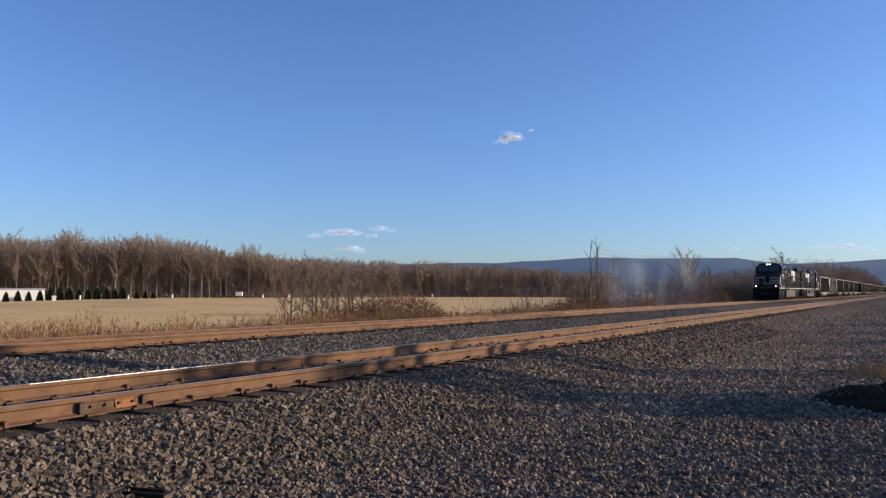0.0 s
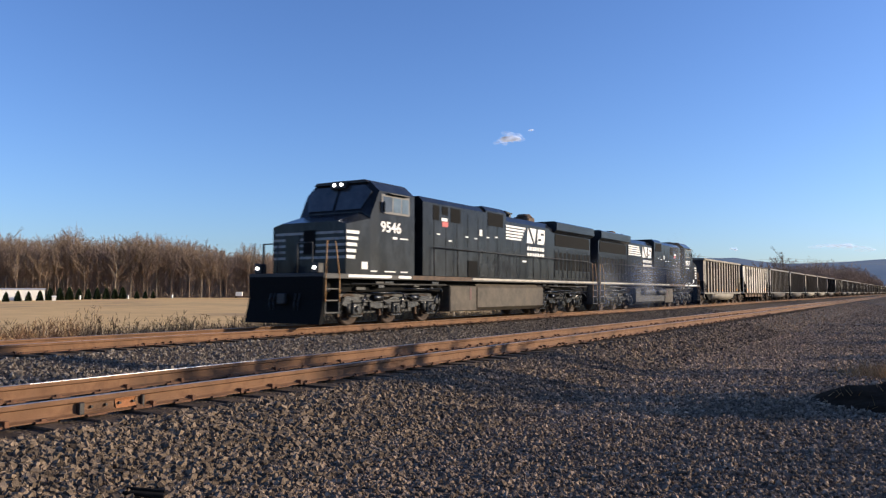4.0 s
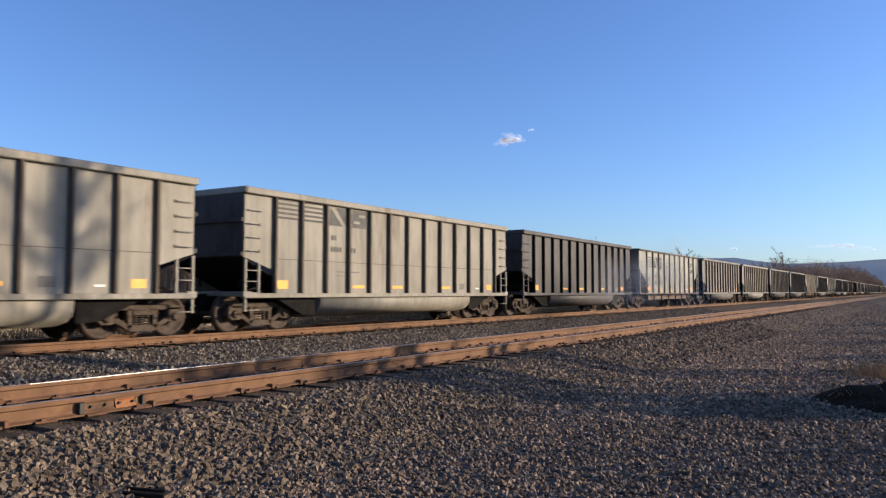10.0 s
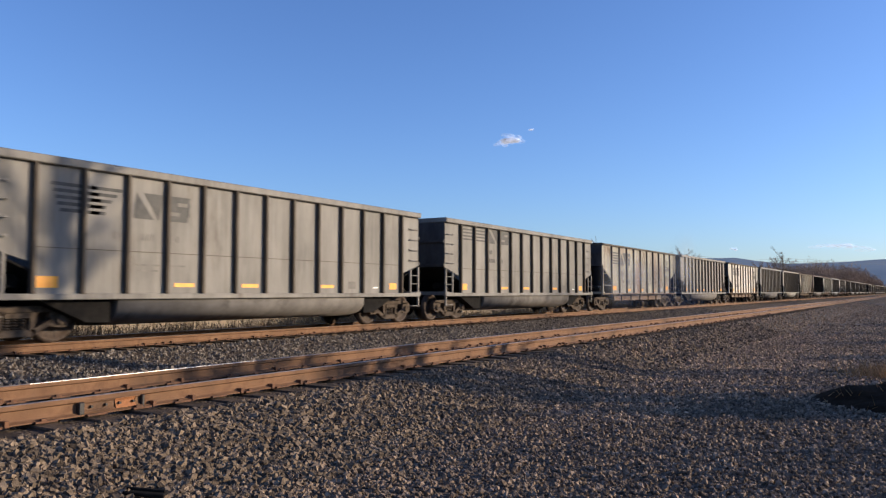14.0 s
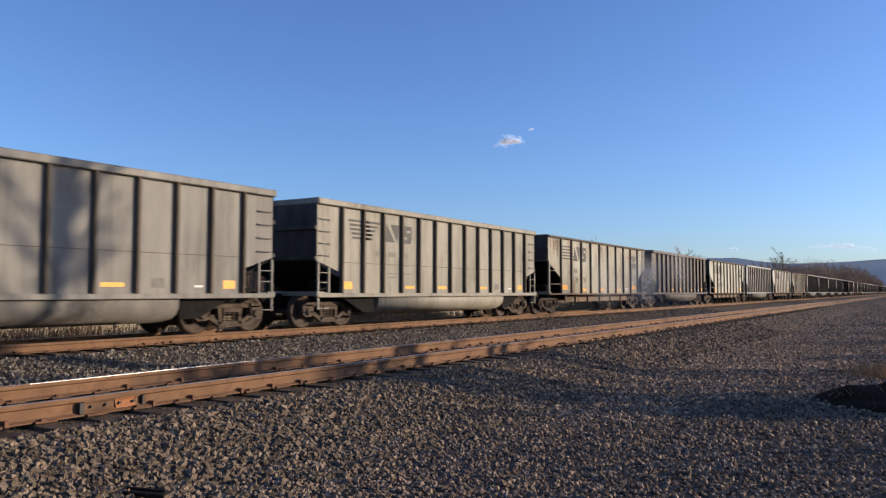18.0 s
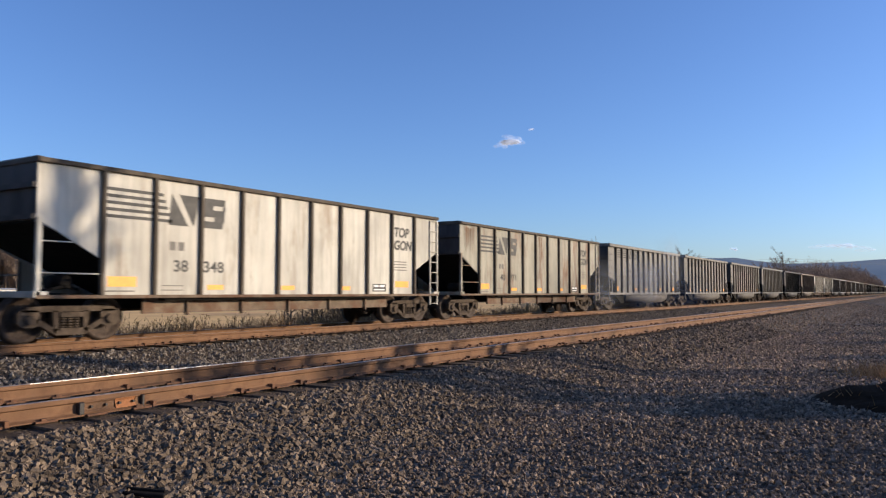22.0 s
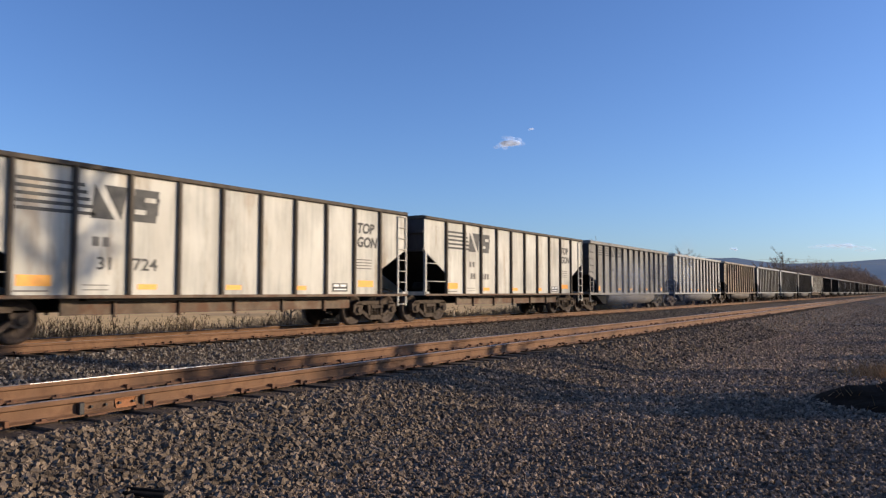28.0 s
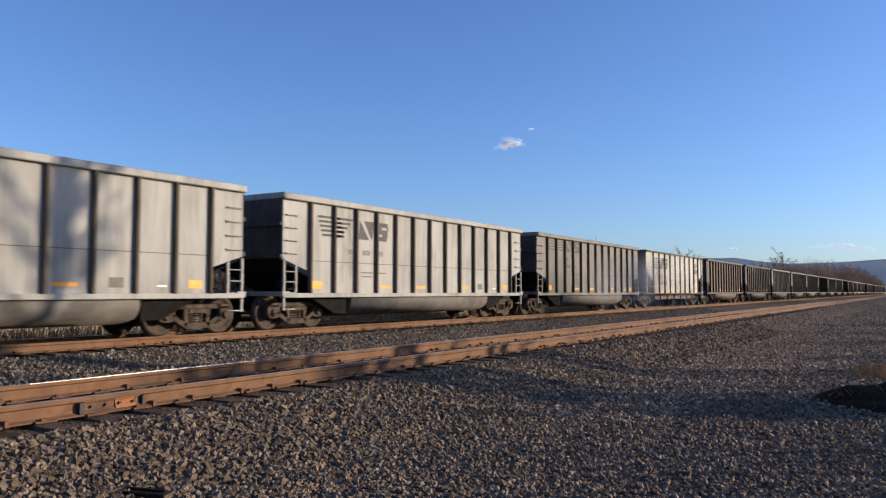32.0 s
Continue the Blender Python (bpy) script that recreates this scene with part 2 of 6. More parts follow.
def strip(name, xs, ys, material, lift=0.0, label=""):
    v = [(x, y, ground_z(x, y) + lift) for y in ys for x in xs]
    n = len(xs)
    f = [(j * n + i, j * n + i + 1, (j + 1) * n + i + 1, (j + 1) * n + i) for j in range(len(ys) - 1) for i in range(n - 1)]
    me = bpy.data.meshes.new(name)
    me.from_pydata(v, [], f)
    me.materials.append(material)
    me.polygons.foreach_set("use_smooth", [True] * len(f))
    return tagged(new(name, me), label, kind="structure")


def steps(a, b, d):
    n = max(1, round((b - a) / d))
    return [lerp(a, b, i / n) for i in range(n + 1)]


ys_all = [-2600, -600, -200, -80, -40] + steps(-20, 60, 1.0) + [70, 85, 105, 130, 160, 200, 260, 340, 450, 700, 1200, 2600]
xs_all = [-2600, -1200, -700, -420, -300, -200, -140, -100, -70, -50, -38, -30] + steps(-26, -17.6, 0.7) + [-14.2, -13.6, -13.0, -12.4, -11.2, -10.4, -9.6, -8.5, -7.4, -6.9, -6.5, -6.0] + steps(-5.6, 8, 0.4) + [10, 12, 20, 40, 100, 300, 900, 2600]
gmat = mat("open_ground", (0.5974, 0.3515, 0.119), (0.7622, 0.475, 0.17), 0.35, 0.95, bump=0.9, bscale=5, stain=(0.4532, 0.266, 0.09775), stain_at=0.58, sscale=0.06)
ground = strip("ground", xs_all, ys_all, gmat, -0.03, "tan stubble field and earth beside the railway")
road_xs = steps(-5.3, 8, 0.22)
service_road = strip("service_road", road_xs, steps(-8, 30, 0.25) + steps(31, 60, 1.0) + [70, 85, 105, 130, 160, 200, 260, 340, 450], M["cinder"], 0.0, "dark cinder gravel service road beside the tracks")
bed_xs = steps(-18.6, -5.2, 0.2)
track_bed = strip("track_bed", bed_xs, steps(-8, 30, 0.4) + steps(31, 70, 1.5) + [85, 105, 130, 160, 200, 260, 340, 450, 700, 1200], M["ballast"], 0.004, "crushed grey stone ballast bed under both tracks")

# ---------------------------------------------------------------- loose ballast stones
def block(seed):
    """An angular crushed stone: a box with its corners knocked about."""
    r = random.Random(seed)
    a, b, c = r.uniform(0.75, 1.0), r.uniform(0.55, 0.8), r.uniform(0.4, 0.7)
    v = [(x * a + r.uniform(-0.32, 0.32), y * b + r.uniform(-0.28, 0.28), z * c + r.uniform(-0.25, 0.25)) for x in (-1, 1) for y in (-1, 1) for z in (-1, 1)]
    f = []
    for q in [(0, 1, 3, 2), (4, 6, 7, 5), (0, 4, 5, 1), (2, 3, 7, 6), (0, 2, 6, 4), (1, 5, 7, 3)]:
        f += [(q[0], q[1], q[2]), (q[0], q[2], q[3])] if r.random() < 0.5 else [(q[0], q[1], q[3]), (q[1], q[2], q[3])]
    return np.array(v), np.array(f)


ROCKS = [block(i) for i in range(14)]


def chip(seed):
    r = random.Random(seed)
    v = np.array([(1, 0, 0), (-1, 0, 0), (0, 1, 0), (0, -1, 0), (0, 0, 1), (0, 0, -1)]) * np.array([[r.uniform(0.7, 1.25)] for _ in range(6)])
    f = np.array([(0, 2, 4), (2, 1, 4), (1, 3, 4), (3, 0, 4), (2, 0, 5), (1, 2, 5), (3, 1, 5), (0, 3, 5)])
    return (v + np.array([[r.uniform(-0.25, 0.25) for _ in range(3)] for _ in range(6)])) * np.array([1.05, 0.9, 0.75]), f


CHIPS = [chip(30 + i) for i in range(9)]


def stones(name, spots, material, label, shapes=ROCKS):
    """spots: x, y, z, size; one mesh of many tumbled stones."""
    rng = np.random.default_rng(5)
    spots = np.array(spots)
    V, F, o = [], [], 0
    kinds = rng.integers(0, len(shapes), len(spots))
    for k, (rv, rf) in enumerate(shapes):
        s = spots[kinds == k]
        n = len(s)
        if not n:
            continue
        q = rng.normal(size=(n, 4))
        q /= np.linalg.norm(q, axis=1)[:, None]
        w, x, y, z = q.T
        R = np.stack([1 - 2 * (y * y + z * z), 2 * (x * y - z * w), 2 * (x * z + y * w), 2 * (x * y + z * w), 1 - 2 * (x * x + z * z), 2 * (y * z - x * w), 2 * (x * z - y * w), 2 * (y * z + x * w), 1 - 2 * (x * x + y * y)], 1).reshape(n, 3, 3)
        p = np.einsum("nij,vj->nvi", R, rv) * s[:, None, 3:4] + s[:, None, :3]
        V.append(p.reshape(-1, 3))
        F.append((rf[None] + (np.arange(n) * len(rv))[:, None, None] + o).reshape(-1, 3))
        o += n * len(rv)
    V, F = np.concatenate(V), np.concatenate(F)
    me = bpy.data.meshes.new(name)
    me.vertices.add(len(V))
    me.vertices.foreach_set("co", V.astype(np.float32).ravel())
    me.loops.add(len(F) * 3)
    me.loops.foreach_set("vertex_index", F.astype(np.int32).ravel())
    me.polygons.add(len(F))
    me.polygons.foreach_set("loop_start", np.arange(0, len(F) * 3, 3, dtype=np.int32))
    me.polygons.foreach_set("use_smooth", np.zeros(len(F), dtype=bool))
    me.update(calc_edges=True)
    me.materials.append(material)
    return tagged(new(name, me), label, "stones", kind="stuff")


def scatter(count, xr, y_of, size, seed, sink=0.25):
    r = random.Random(seed)
    out = []
    for _ in range(count):
        x = r.uniform(*xr)
        y = y_of(r)
        s = size * (0.5 + 1.0 * r.random() ** 1.6)
        out.append((x, y, ground_z(x, y) + s * (0.35 - sink) + r.uniform(-0.4, 0.8) * s, s))
    return out


NEAR_STONES = 45000
road_spots = scatter(52000, (-5.1, 0.3), lambda r: 3.3 + 14 * r.random() ** 1.4, 0.0235, 13)
stones("road_gravel", road_spots, M["roadstone"], "loose dark gravel strewn over the service road", CHIPS)
mid_spots = scatter(40000, (-14.5, -9.3), lambda r: 1 + 60 * r.random() ** 1.6, 0.036, 15)
stones("middle_ballast", mid_spots, M["palestone"], "grey crushed stones between the two tracks", CHIPS)
# stones whose pale tone carries the sunlight on the bank
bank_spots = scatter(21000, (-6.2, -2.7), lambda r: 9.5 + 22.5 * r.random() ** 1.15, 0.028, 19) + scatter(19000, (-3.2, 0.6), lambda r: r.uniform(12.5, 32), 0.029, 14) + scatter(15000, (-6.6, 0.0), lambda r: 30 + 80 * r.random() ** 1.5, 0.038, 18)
stones("bank_ballast", bank_spots, M["sunny_bankstone"], "crushed stones on the bank below the track, paled to imitate sunlight", CHIPS)
near_spots = scatter(NEAR_STONES, (-6.75, -4.5), lambda r: 2.5 + 14.5 * r.random() ** 1.15, 0.0235, 11) + scatter(5000, (-6.75, -4.6), lambda r: r.uniform(15, 34), 0.034, 12) + scatter(3500, (-8.6, -7.3), lambda r: r.uniform(3, 25), 0.028, 16)
stones("ballast_stones", near_spots, M["stone"], "loose grey-brown crushed stones on the ballast shoulder")
# ---------------------------------------------------------------- tracks
RAIL = [(-0.075, -0.186), (0.075, -0.186), (0.075, -0.175), (0.018, -0.155), (0.010, -0.14), (0.010, -0.06), (0.034, -0.045), (0.036, -0.012), (0.028, -0.002), (-0.028, -0.002), (-0.036, -0.012), (-0.034, -0.045), (-0.010, -0.06), (-0.010, -0.14), (-0.018, -0.155), (-0.075, -0.175)]


def track(name, cx, y0, y1, tie_y1, label, seed):
    r = random.Random(seed)
    t = empty(name, label, kind="structure", at=pose(cx, 0, 0))
    for side in (-1, 1):
        x = side * 0.7535
        rail = part("rail", G().prism([(px + x, pz) for px, pz in RAIL], "y", y0, y1), M["rail"], t, "rust-brown steel rail")
        part("railhead", G().prism([(x - 0.028, -0.004), (x + 0.028, -0.004), (x + 0.024, 0.001), (x - 0.024, 0.001)], "y", y0, y1), M["railhead"], rail, "worn bright running surface")
        if cx > -10 and side < 0:
            part("gauge_face", G().prism([(x + 0.0305, -0.003), (x + 0.0365, -0.003), (x + 0.0352, 0.001), (x + 0.0305, 0.001)], "y", 4.9, 8.4), M["shine"], rail, "gauge face scoured bright by wheel flanges")
        fit = G()
        y = y0
        while y < min(y1, 46):
            y += 0.53
            for s in (-1, 1):
                fit.box(x + s * 0.075 - 0.03, x + s * 0.075 + 0.03, y - 0.11, y + 0.11, -0.192, -0.172)
                if r.random() < 0.8:
                    fit.box(x + s * 0.085 - 0.018, x + s * 0.085 + 0.018, y - 0.05 + r.uniform(-0.03, 0.03), y + 0.0, -0.18, -0.15)
                if r.random() < 0.45:
                    a = y + r.choice((-0.16, 0.16))
                    fit.box(x + s * 0.05 - 0.04, x + s * 0.05 + 0.04, a - 0.02, a + 0.02, -0.19, -0.13)
        tagged(part("rail_fittings", fit, M["steel_brown"], t, "tie plates, spikes and rail anchors"), kind="stuff")
    shape = G().box(-1.3, 1.3, -0.115, 0.115, -0.19, -0.012, 0.012).mesh("tie", M["tie"])
    y = y0
    while y < tie_y1:
        y += 0.53
        part("tie", shape, None, t, at=pose(r.uniform(-0.05, 0.05), y + r.uniform(-0.02, 0.02), -0.186 + r.uniform(-0.02, 0.0), 0, 0, r.uniform(-1, 1)))
    return t


near_track = track("track_near", NEAR_X, -8, 460, 70, "rusty running rails of the nearer track on wooden ties", 3)
far_track = track("track_far", FAR_X, -8, 1200, 44, "rusty running rails of the farther track on wooden ties", 4)

M["soot_bolt"] = plain("dark_bolt_steel", (0.02, 0.015, 0.012))
# bolted rail joint on the near rail
jx = NEAR_X + 0.7535
joint = empty("rail_joint", "bolted rail joint with an orange rust patch on the near rail", "rail joint", at=pose(jx, 4.6, 0))
bar = [(0.010, -0.15), (0.05, -0.165), (0.055, -0.155), (0.028, -0.135), (0.026, -0.075), (0.04, -0.055), (0.034, -0.047), (0.010, -0.06)]
part("joint_bar", G().prism(bar, "y", 0.0, 0.66), M["rail"], joint, "brown steel joint bar")
part("rust_patch", G().prism([(px + 0.002, pz) for px, pz in bar[2:6]] + [(0.02, -0.1)], "y", 0.36, 0.6), M["orange_steel"], joint, "bright orange rust")
for k in range(4):
    yb = 0.09 + k * 0.16
    part("bolt", G().tube((0.02, yb, -0.105), (0.055, yb, -0.105), 0.016, 0.014, 6), M["soot_bolt"], joint)
for yb, w in ((-0.03, 0.03), (0.68, 0.018)):
    part("clamp", G().box(0.0, 0.07, yb - w, yb + w, -0.175, -0.05, 0.008), M["soot_bolt"], joint, "dark steel clamp")
# ---------------------------------------------------------------- rolling stock: origin on the rail tops at mid-length; +x is the lit side, -y the front
HW, TOP, SILL, TOPT = 1.60, 3.742, 0.94, 3.69
LEN = BODY / 2

GREY = dict(scale=1.2, rough=0.62, bump=0.15, bscale=30, streak=3.5, sscale=0.9, gloss=0.32, runs=0.34)
PAINT = {
    "grey": mat("weathered_grey_paint", (0.1497, 0.1358, 0.1187), (0.2292, 0.2113, 0.1849), stain=(0.1078, 0.08759, 0.06785), stain_at=0.63, **GREY),
    "light": mat("pale_grey_paint", (0.2867, 0.2744, 0.2548), (0.3826, 0.3688, 0.3381), stain=(0.1755, 0.1547, 0.1364), stain_at=0.64, **GREY),
    "tan": mat("dusty_tan_paint", (0.2104, 0.1887, 0.1489), (0.2969, 0.267, 0.2167), stain=(0.1485, 0.1105, 0.07097), stain_at=0.62, **GREY),
    "dark": mat("sooty_dark_grey_paint", (0.05434, 0.04801, 0.04597), (0.09922, 0.08607, 0.08063), stain=(0.03191, 0.02669, 0.02524), stain_at=0.6, **GREY),
    "brown": mat("coal_dusted_brown_paint", (0.09056, 0.07133, 0.05818), (0.1387, 0.1108, 0.08914), stain=(0.0555, 0.04279, 0.03495), stain_at=0.62, **GREY),
    "patchy": mat("patchy_rusted_tan_paint", (0.215, 0.155, 0.1), (0.41, 0.315, 0.21), stain=(0.1, 0.066, 0.043), stain_at=0.54, **{**GREY, "rough": 0.38, "gloss": 0.55, "streak": 1.6}),
    "cream": mat("cream_white_paint", (0.4545, 0.4182, 0.352), (0.5941, 0.5619, 0.4852), stain=(0.3248, 0.2558, 0.1815), stain_at=0.6, **GREY),
    "ash": mat("dull_off_white_paint", (0.2943, 0.2832, 0.2328), (0.4033, 0.3896, 0.323), stain=(0.2071, 0.1756, 0.1254), stain_at=0.6, **GREY),
    "rusty": mat("rust_streaked_cream_paint", (0.2605, 0.236, 0.1806), (0.3586, 0.3358, 0.2649), stain=(0.1635, 0.07683, 0.03812), stain_at=0.56, **GREY),
}
# sooty steel, taken down to near black for the shade beneath the wagons
M["soot_shade"] = mat("sooty_steel_with_shade", (0.005, 0.0045, 0.00425), (0.016, 0.014, 0.0125), 5, 0.9, bump=0.2, bscale=30, gloss=0.12)
# end walls, darker than the side sheets
M["endsteel"] = mat("dark_end_steel", (0.028, 0.025, 0.024), (0.075, 0.066, 0.062), 2.2, 0.7, bump=0.2, bscale=30, streak=3.0, gloss=0.3)
# lower tub, darker than the body above it
M["belly"] = mat("dark_tub_steel", (0.085, 0.075, 0.066), (0.165, 0.148, 0.132), 1.5, 0.75, stain=(0.05, 0.043, 0.038), stain_at=0.6, sscale=0.8, gloss=0.25)
# rib tone lowered to carry the shadow on the ribs' unlit flanks
M["rib"] = mat("shade_dark_rib_steel", (0.0477, 0.03686, 0.02706), (0.106, 0.08245, 0.05986), 4, 0.8, streak=4.0, gloss=0.3)
M["truck"] = mat("dusty_cast_steel", (0.03816, 0.02813, 0.02091), (0.1113, 0.08245, 0.06068), 7, 0.9, bump=0.3, bscale=40, gloss=0.2)
M["wheel"] = mat("brown_wheel_steel", (0.02883, 0.01843, 0.01312), (0.08077, 0.05374, 0.03846), 8, 0.75, gloss=0.3)
M["sillrust"] = mat("rust_blotched_sill", (0.0795, 0.05335, 0.03444), (0.1961, 0.1406, 0.0943), 2.0, 0.85, stain=(0.106, 0.0485, 0.0246), stain_at=0.52, sscale=1.4)
M["yellow"] = mat("yellow_reflector", (0.72, 0.27, 0.008), (0.85, 0.36, 0.014), 6, 0.5)
M["white_dec"] = mat("white_marking", (0.66, 0.64, 0.6), (0.8, 0.78, 0.74), 8, 0.6)
M["black_dec"] = mat("faded_black_marking", (0.03, 0.028, 0.026), (0.075, 0.07, 0.062), 5, 0.7)
M["faint_dec"] = mat("worn_grey_marking", (0.10, 0.09, 0.08), (0.17, 0.15, 0.13), 5, 0.7)


def wheelset_shape(r=0.483, n=22):
    g = G()
    for s in (-1, 1):
        prof = [(0.70, 0.05), (0.70, r + 0.027), (0.722, r + 0.027), (0.735, r), (0.835, r - 0.006), (0.84, r - 0.075), (0.79, r - 0.1), (0.775, 0.14), (0.86, 0.12), (0.86, 0.05)]
        v, f = [], []
        for k in range(n):
            a = 2 * math.pi * k / n
            v += [(s * x, q * math.cos(a), q * math.sin(a)) for x, q in prof]
        m = len(prof)
        for k in range(n):
            for j in range(m - 1):
                a, b, c, d = k * m + j, k * m + j + 1, ((k + 1) % n) * m + j + 1, ((k + 1) % n) * m + j
                f.append((a, b, c, d) if s > 0 else (d, c, b, a))
        g.add(v, f, True)
    g.tube((-1.02, 0, 0), (1.02, 0, 0), 0.075, n=10)
    for k in range(3):   # cast marks and chalk dabs that turn with the wheel
        a = 2 * math.pi * k / 3
        g.box(0.776, 0.79, 0.24 * math.cos(a) - 0.03, 0.24 * math.cos(a) + 0.03, 0.24 * math.sin(a) - 0.03, 0.24 * math.sin(a) + 0.03)
    return g


def side_frame_shape(s):
    g = G()
    x0, x1 = (0.93, 1.08) if s > 0 else (-1.08, -0.93)
    def q(pts):
        g.prism(pts, "x", x0, x1)
    q([(-1.06, 0.66), (-0.95, 0.74), (-0.4, 0.77), (0.4, 0.77), (0.95, 0.74), (1.06, 0.66), (0.95, 0.64), (-0.95, 0.64)])
    for e in (-1, 1):
        q([(e * 1.12, 0.62), (e * 1.08, 0.68), (e * 0.70, 0.68), (e * 0.66, 0.60), (e * 0.70, 0.36), (e * 0.78, 0.33), (e * 1.02, 0.33), (e * 1.12, 0.42)])
        q([(e * 0.27, 0.66), (e * 0.40, 0.66), (e * 0.36, 0.26), (e * 0.27, 0.26)])
        q([(e * 0.74, 0.52), (e * 0.70, 0.38), (e * 0.34, 0.17), (e * 0.30, 0.28)])
        g.tube((x0 - 0.02, e * 0.89, 0.484), (x1 + 0.07 if s > 0 else x0 - 0.07, e * 0.89, 0.484), 0.12, 0.10, 12)
    q([(-0.40, 0.30), (0.40, 0.30), (0.34, 0.16), (-0.34, 0.16)])
    return g


def springs_shape(s):
    g = G()
    x = 1.0 * s
    for y in (-0.15, 0.0, 0.15):
        for k in range(4):
            z = 0.31 + 0.055 * k
            g.tube((x, y, z), (x, y, z + 0.035), 0.065, 0.065, 8)
    g.box(x - 0.11, x + 0.11, -0.25, 0.25, 0.53, 0.63)
    return g


def truck_at(parent, y, wheels):
    t = part("truck", shared("truck_bolster", lambda: G().box(-0.95, 0.95, -0.2, 0.2, 0.5, 0.74, 0.02).box(-0.2, 0.2, -0.3, 0.3, 0.7, 0.82), M["soot_shade"]), None, parent, "cast steel truck", pose(0, y, 0))
    for s in (1, -1):
        part("side_frame", shared("side_frame" + "nf"[s > 0], lambda: side_frame_shape(s), M["truck"]), None, t)
        tagged(part("spring_group", shared("spring_group" + "nf"[s > 0], lambda: springs_shape(s), M["truck"]), None, t), kind="stuff")
    for e in (-0.89, 0.89):
        w = part("wheelset", shared("wheelset", wheelset_shape, M["wheel"]), None, t, at=pose(0, e, 0.484))
        wheels.append(w)
    return t


def coupler_shape(e):
    g = G()
    g.box(-0.22, 0.22, e * LEN if e > 0 else e * LEN - 0.25, e * LEN + 0.25 if e > 0 else e * LEN, 0.70, 1.0)
    g.box(-0.08, 0.08, min(e * (LEN + 0.2), e * (LEN + 0.62)), max(e * (LEN + 0.2), e * (LEN + 0.62)), 0.76, 0.92, 0.01)
    g.box(-0.16, 0.14, min(e * (LEN + 0.52), e * (LEN + 0.775)), max(e * (LEN + 0.52), e * (LEN + 0.775)), 0.70, 0.98, 0.03)
    return g


def hose_shape(e):
    g, y = G(), e * (LEN + 0.25)
    pts = [(0.35, y, 0.78), (0.36, y + e * 0.12, 0.6), (0.3, y + e * 0.3, 0.42), (0.22, y + e * 0.52, 0.42)]
    return g.path(pts, 0.022, 6)


def mark(name, parent, boxes, material, x=1.503, label=""):
    """Flat painted marks on the lit side: (y0, y1, z0, z1) or a list of (y, z) corners."""
    g = G()
    for b in boxes:
        if isinstance(b[0], tuple):
            g.prism(list(b), "x", x, x + 0.004)
        else:
            g.box(x, x + 0.004, b[0], b[1], b[2], b[3])
    return part(name, g, material, parent, label)


def dashes(y, z, n, h=0.15, w=0.085, gap=0.045):
    """A row of small bars in place of characters."""
    return [(y + k * (w + gap), y + k * (w + gap) + w, z, z + h) for k in range(n)]


def slant(y0, z0, w, h, k=0.25):
    return ((y0, z0), (y0 + w, z0), (y0 + w + k * h, z0 + h), (y0 + k * h, z0 + h))


def emblem(y, z, w, h, k=0.0):
    """Two plain blocks beside the stripes: one cut by a diagonal slit, one with two small slots."""
    a = w * 0.47
    out = [((y, z), (y + a * 0.72, z), (y + k * h, z + h)), ((y + a * 0.92, z), (y + a + k * h, z + h), (y + a * 0.28 + k * h, z + h))]
    b, q = y + w * 0.56, w * 0.42
    rows = [(0.0, 0.23, 0.05, 0.95), (0.23, 0.38, 0.0, 0.13), (0.23, 0.38, 0.55, 1.0), (0.38, 0.62, 0.02, 0.98), (0.62, 0.77, 0.0, 0.45), (0.62, 0.77, 0.87, 1.0), (0.77, 1.0, 0.05, 0.95)]
    return out + [slant(b + k * h * z0 + q * a0, z + h * z0, q * (a1 - a0), h * (z1 - z0), k) for z0, z1, a0, a1 in rows]


def words(text, parent, y, z, h, material, x=1.504, turn=90.0, name="lettering", wide=1.0, bold=0.02, slope=0.0):
    """Flat letters on a side wall, read along +y when turn is 90."""
    cu = bpy.data.curves.new(name, "FONT")
    cu.body, cu.size, cu.extrude, cu.offset = text, h * 1.38, 0.002, bold * h
    cu.align_x = "LEFT"
    cu.shear = slope
    tmp = bpy.data.objects.new(name, cu)
    me = bpy.data.meshes.new_from_object(tmp)
    bpy.data.objects.remove(tmp)
    me.materials.clear()
    me.materials.append(material)
    ob = new(name, me)
    ob.parent = parent
    ob.matrix_basis = pose(x, y, z, 90, 0, turn) @ Matrix.Diagonal((wide, 1, 1, 1))
    return ob


# -------- tub gondola with rounded belly
RIBS_B = [-LEN + 1.08 + 1.024 * i for i in range(13)]


def panel_b(s):
    a, b = (1.47, 1.50) if s > 0 else (-1.50, -1.47)
    pts = [(-LEN, TOP - 0.02), (-LEN, 1.95), (-LEN + 1.08, 1.62), (-LEN + 1.08, SILL), (LEN - 1.08, SILL), (LEN - 1.08, 1.62), (LEN, 1.95), (LEN, TOP - 0.02)]
    g = G().prism(pts, "x", a, b)
    return g


def slope_shape(e, zt, zb, run):
    a, b = e * LEN, e * (LEN - run)
    pts = [(a, zt), (a, zt - 0.04), (b, zb - 0.04), (b, zb)]
    return G().prism(pts, "x", -1.47, 1.47)


def end_wall(e, zt):
    g = G().box(-1.5, 1.5, min(e * (LEN - 0.03), e * LEN), max(e * (LEN - 0.03), e * LEN), zt, TOP - 0.02)
    return g


def end_beam(e):
    return G().box(-1.5, 1.5, min(e * LEN, e * (LEN + 0.07)), max(e * LEN, e * (LEN + 0.07)), 0, 0.1)


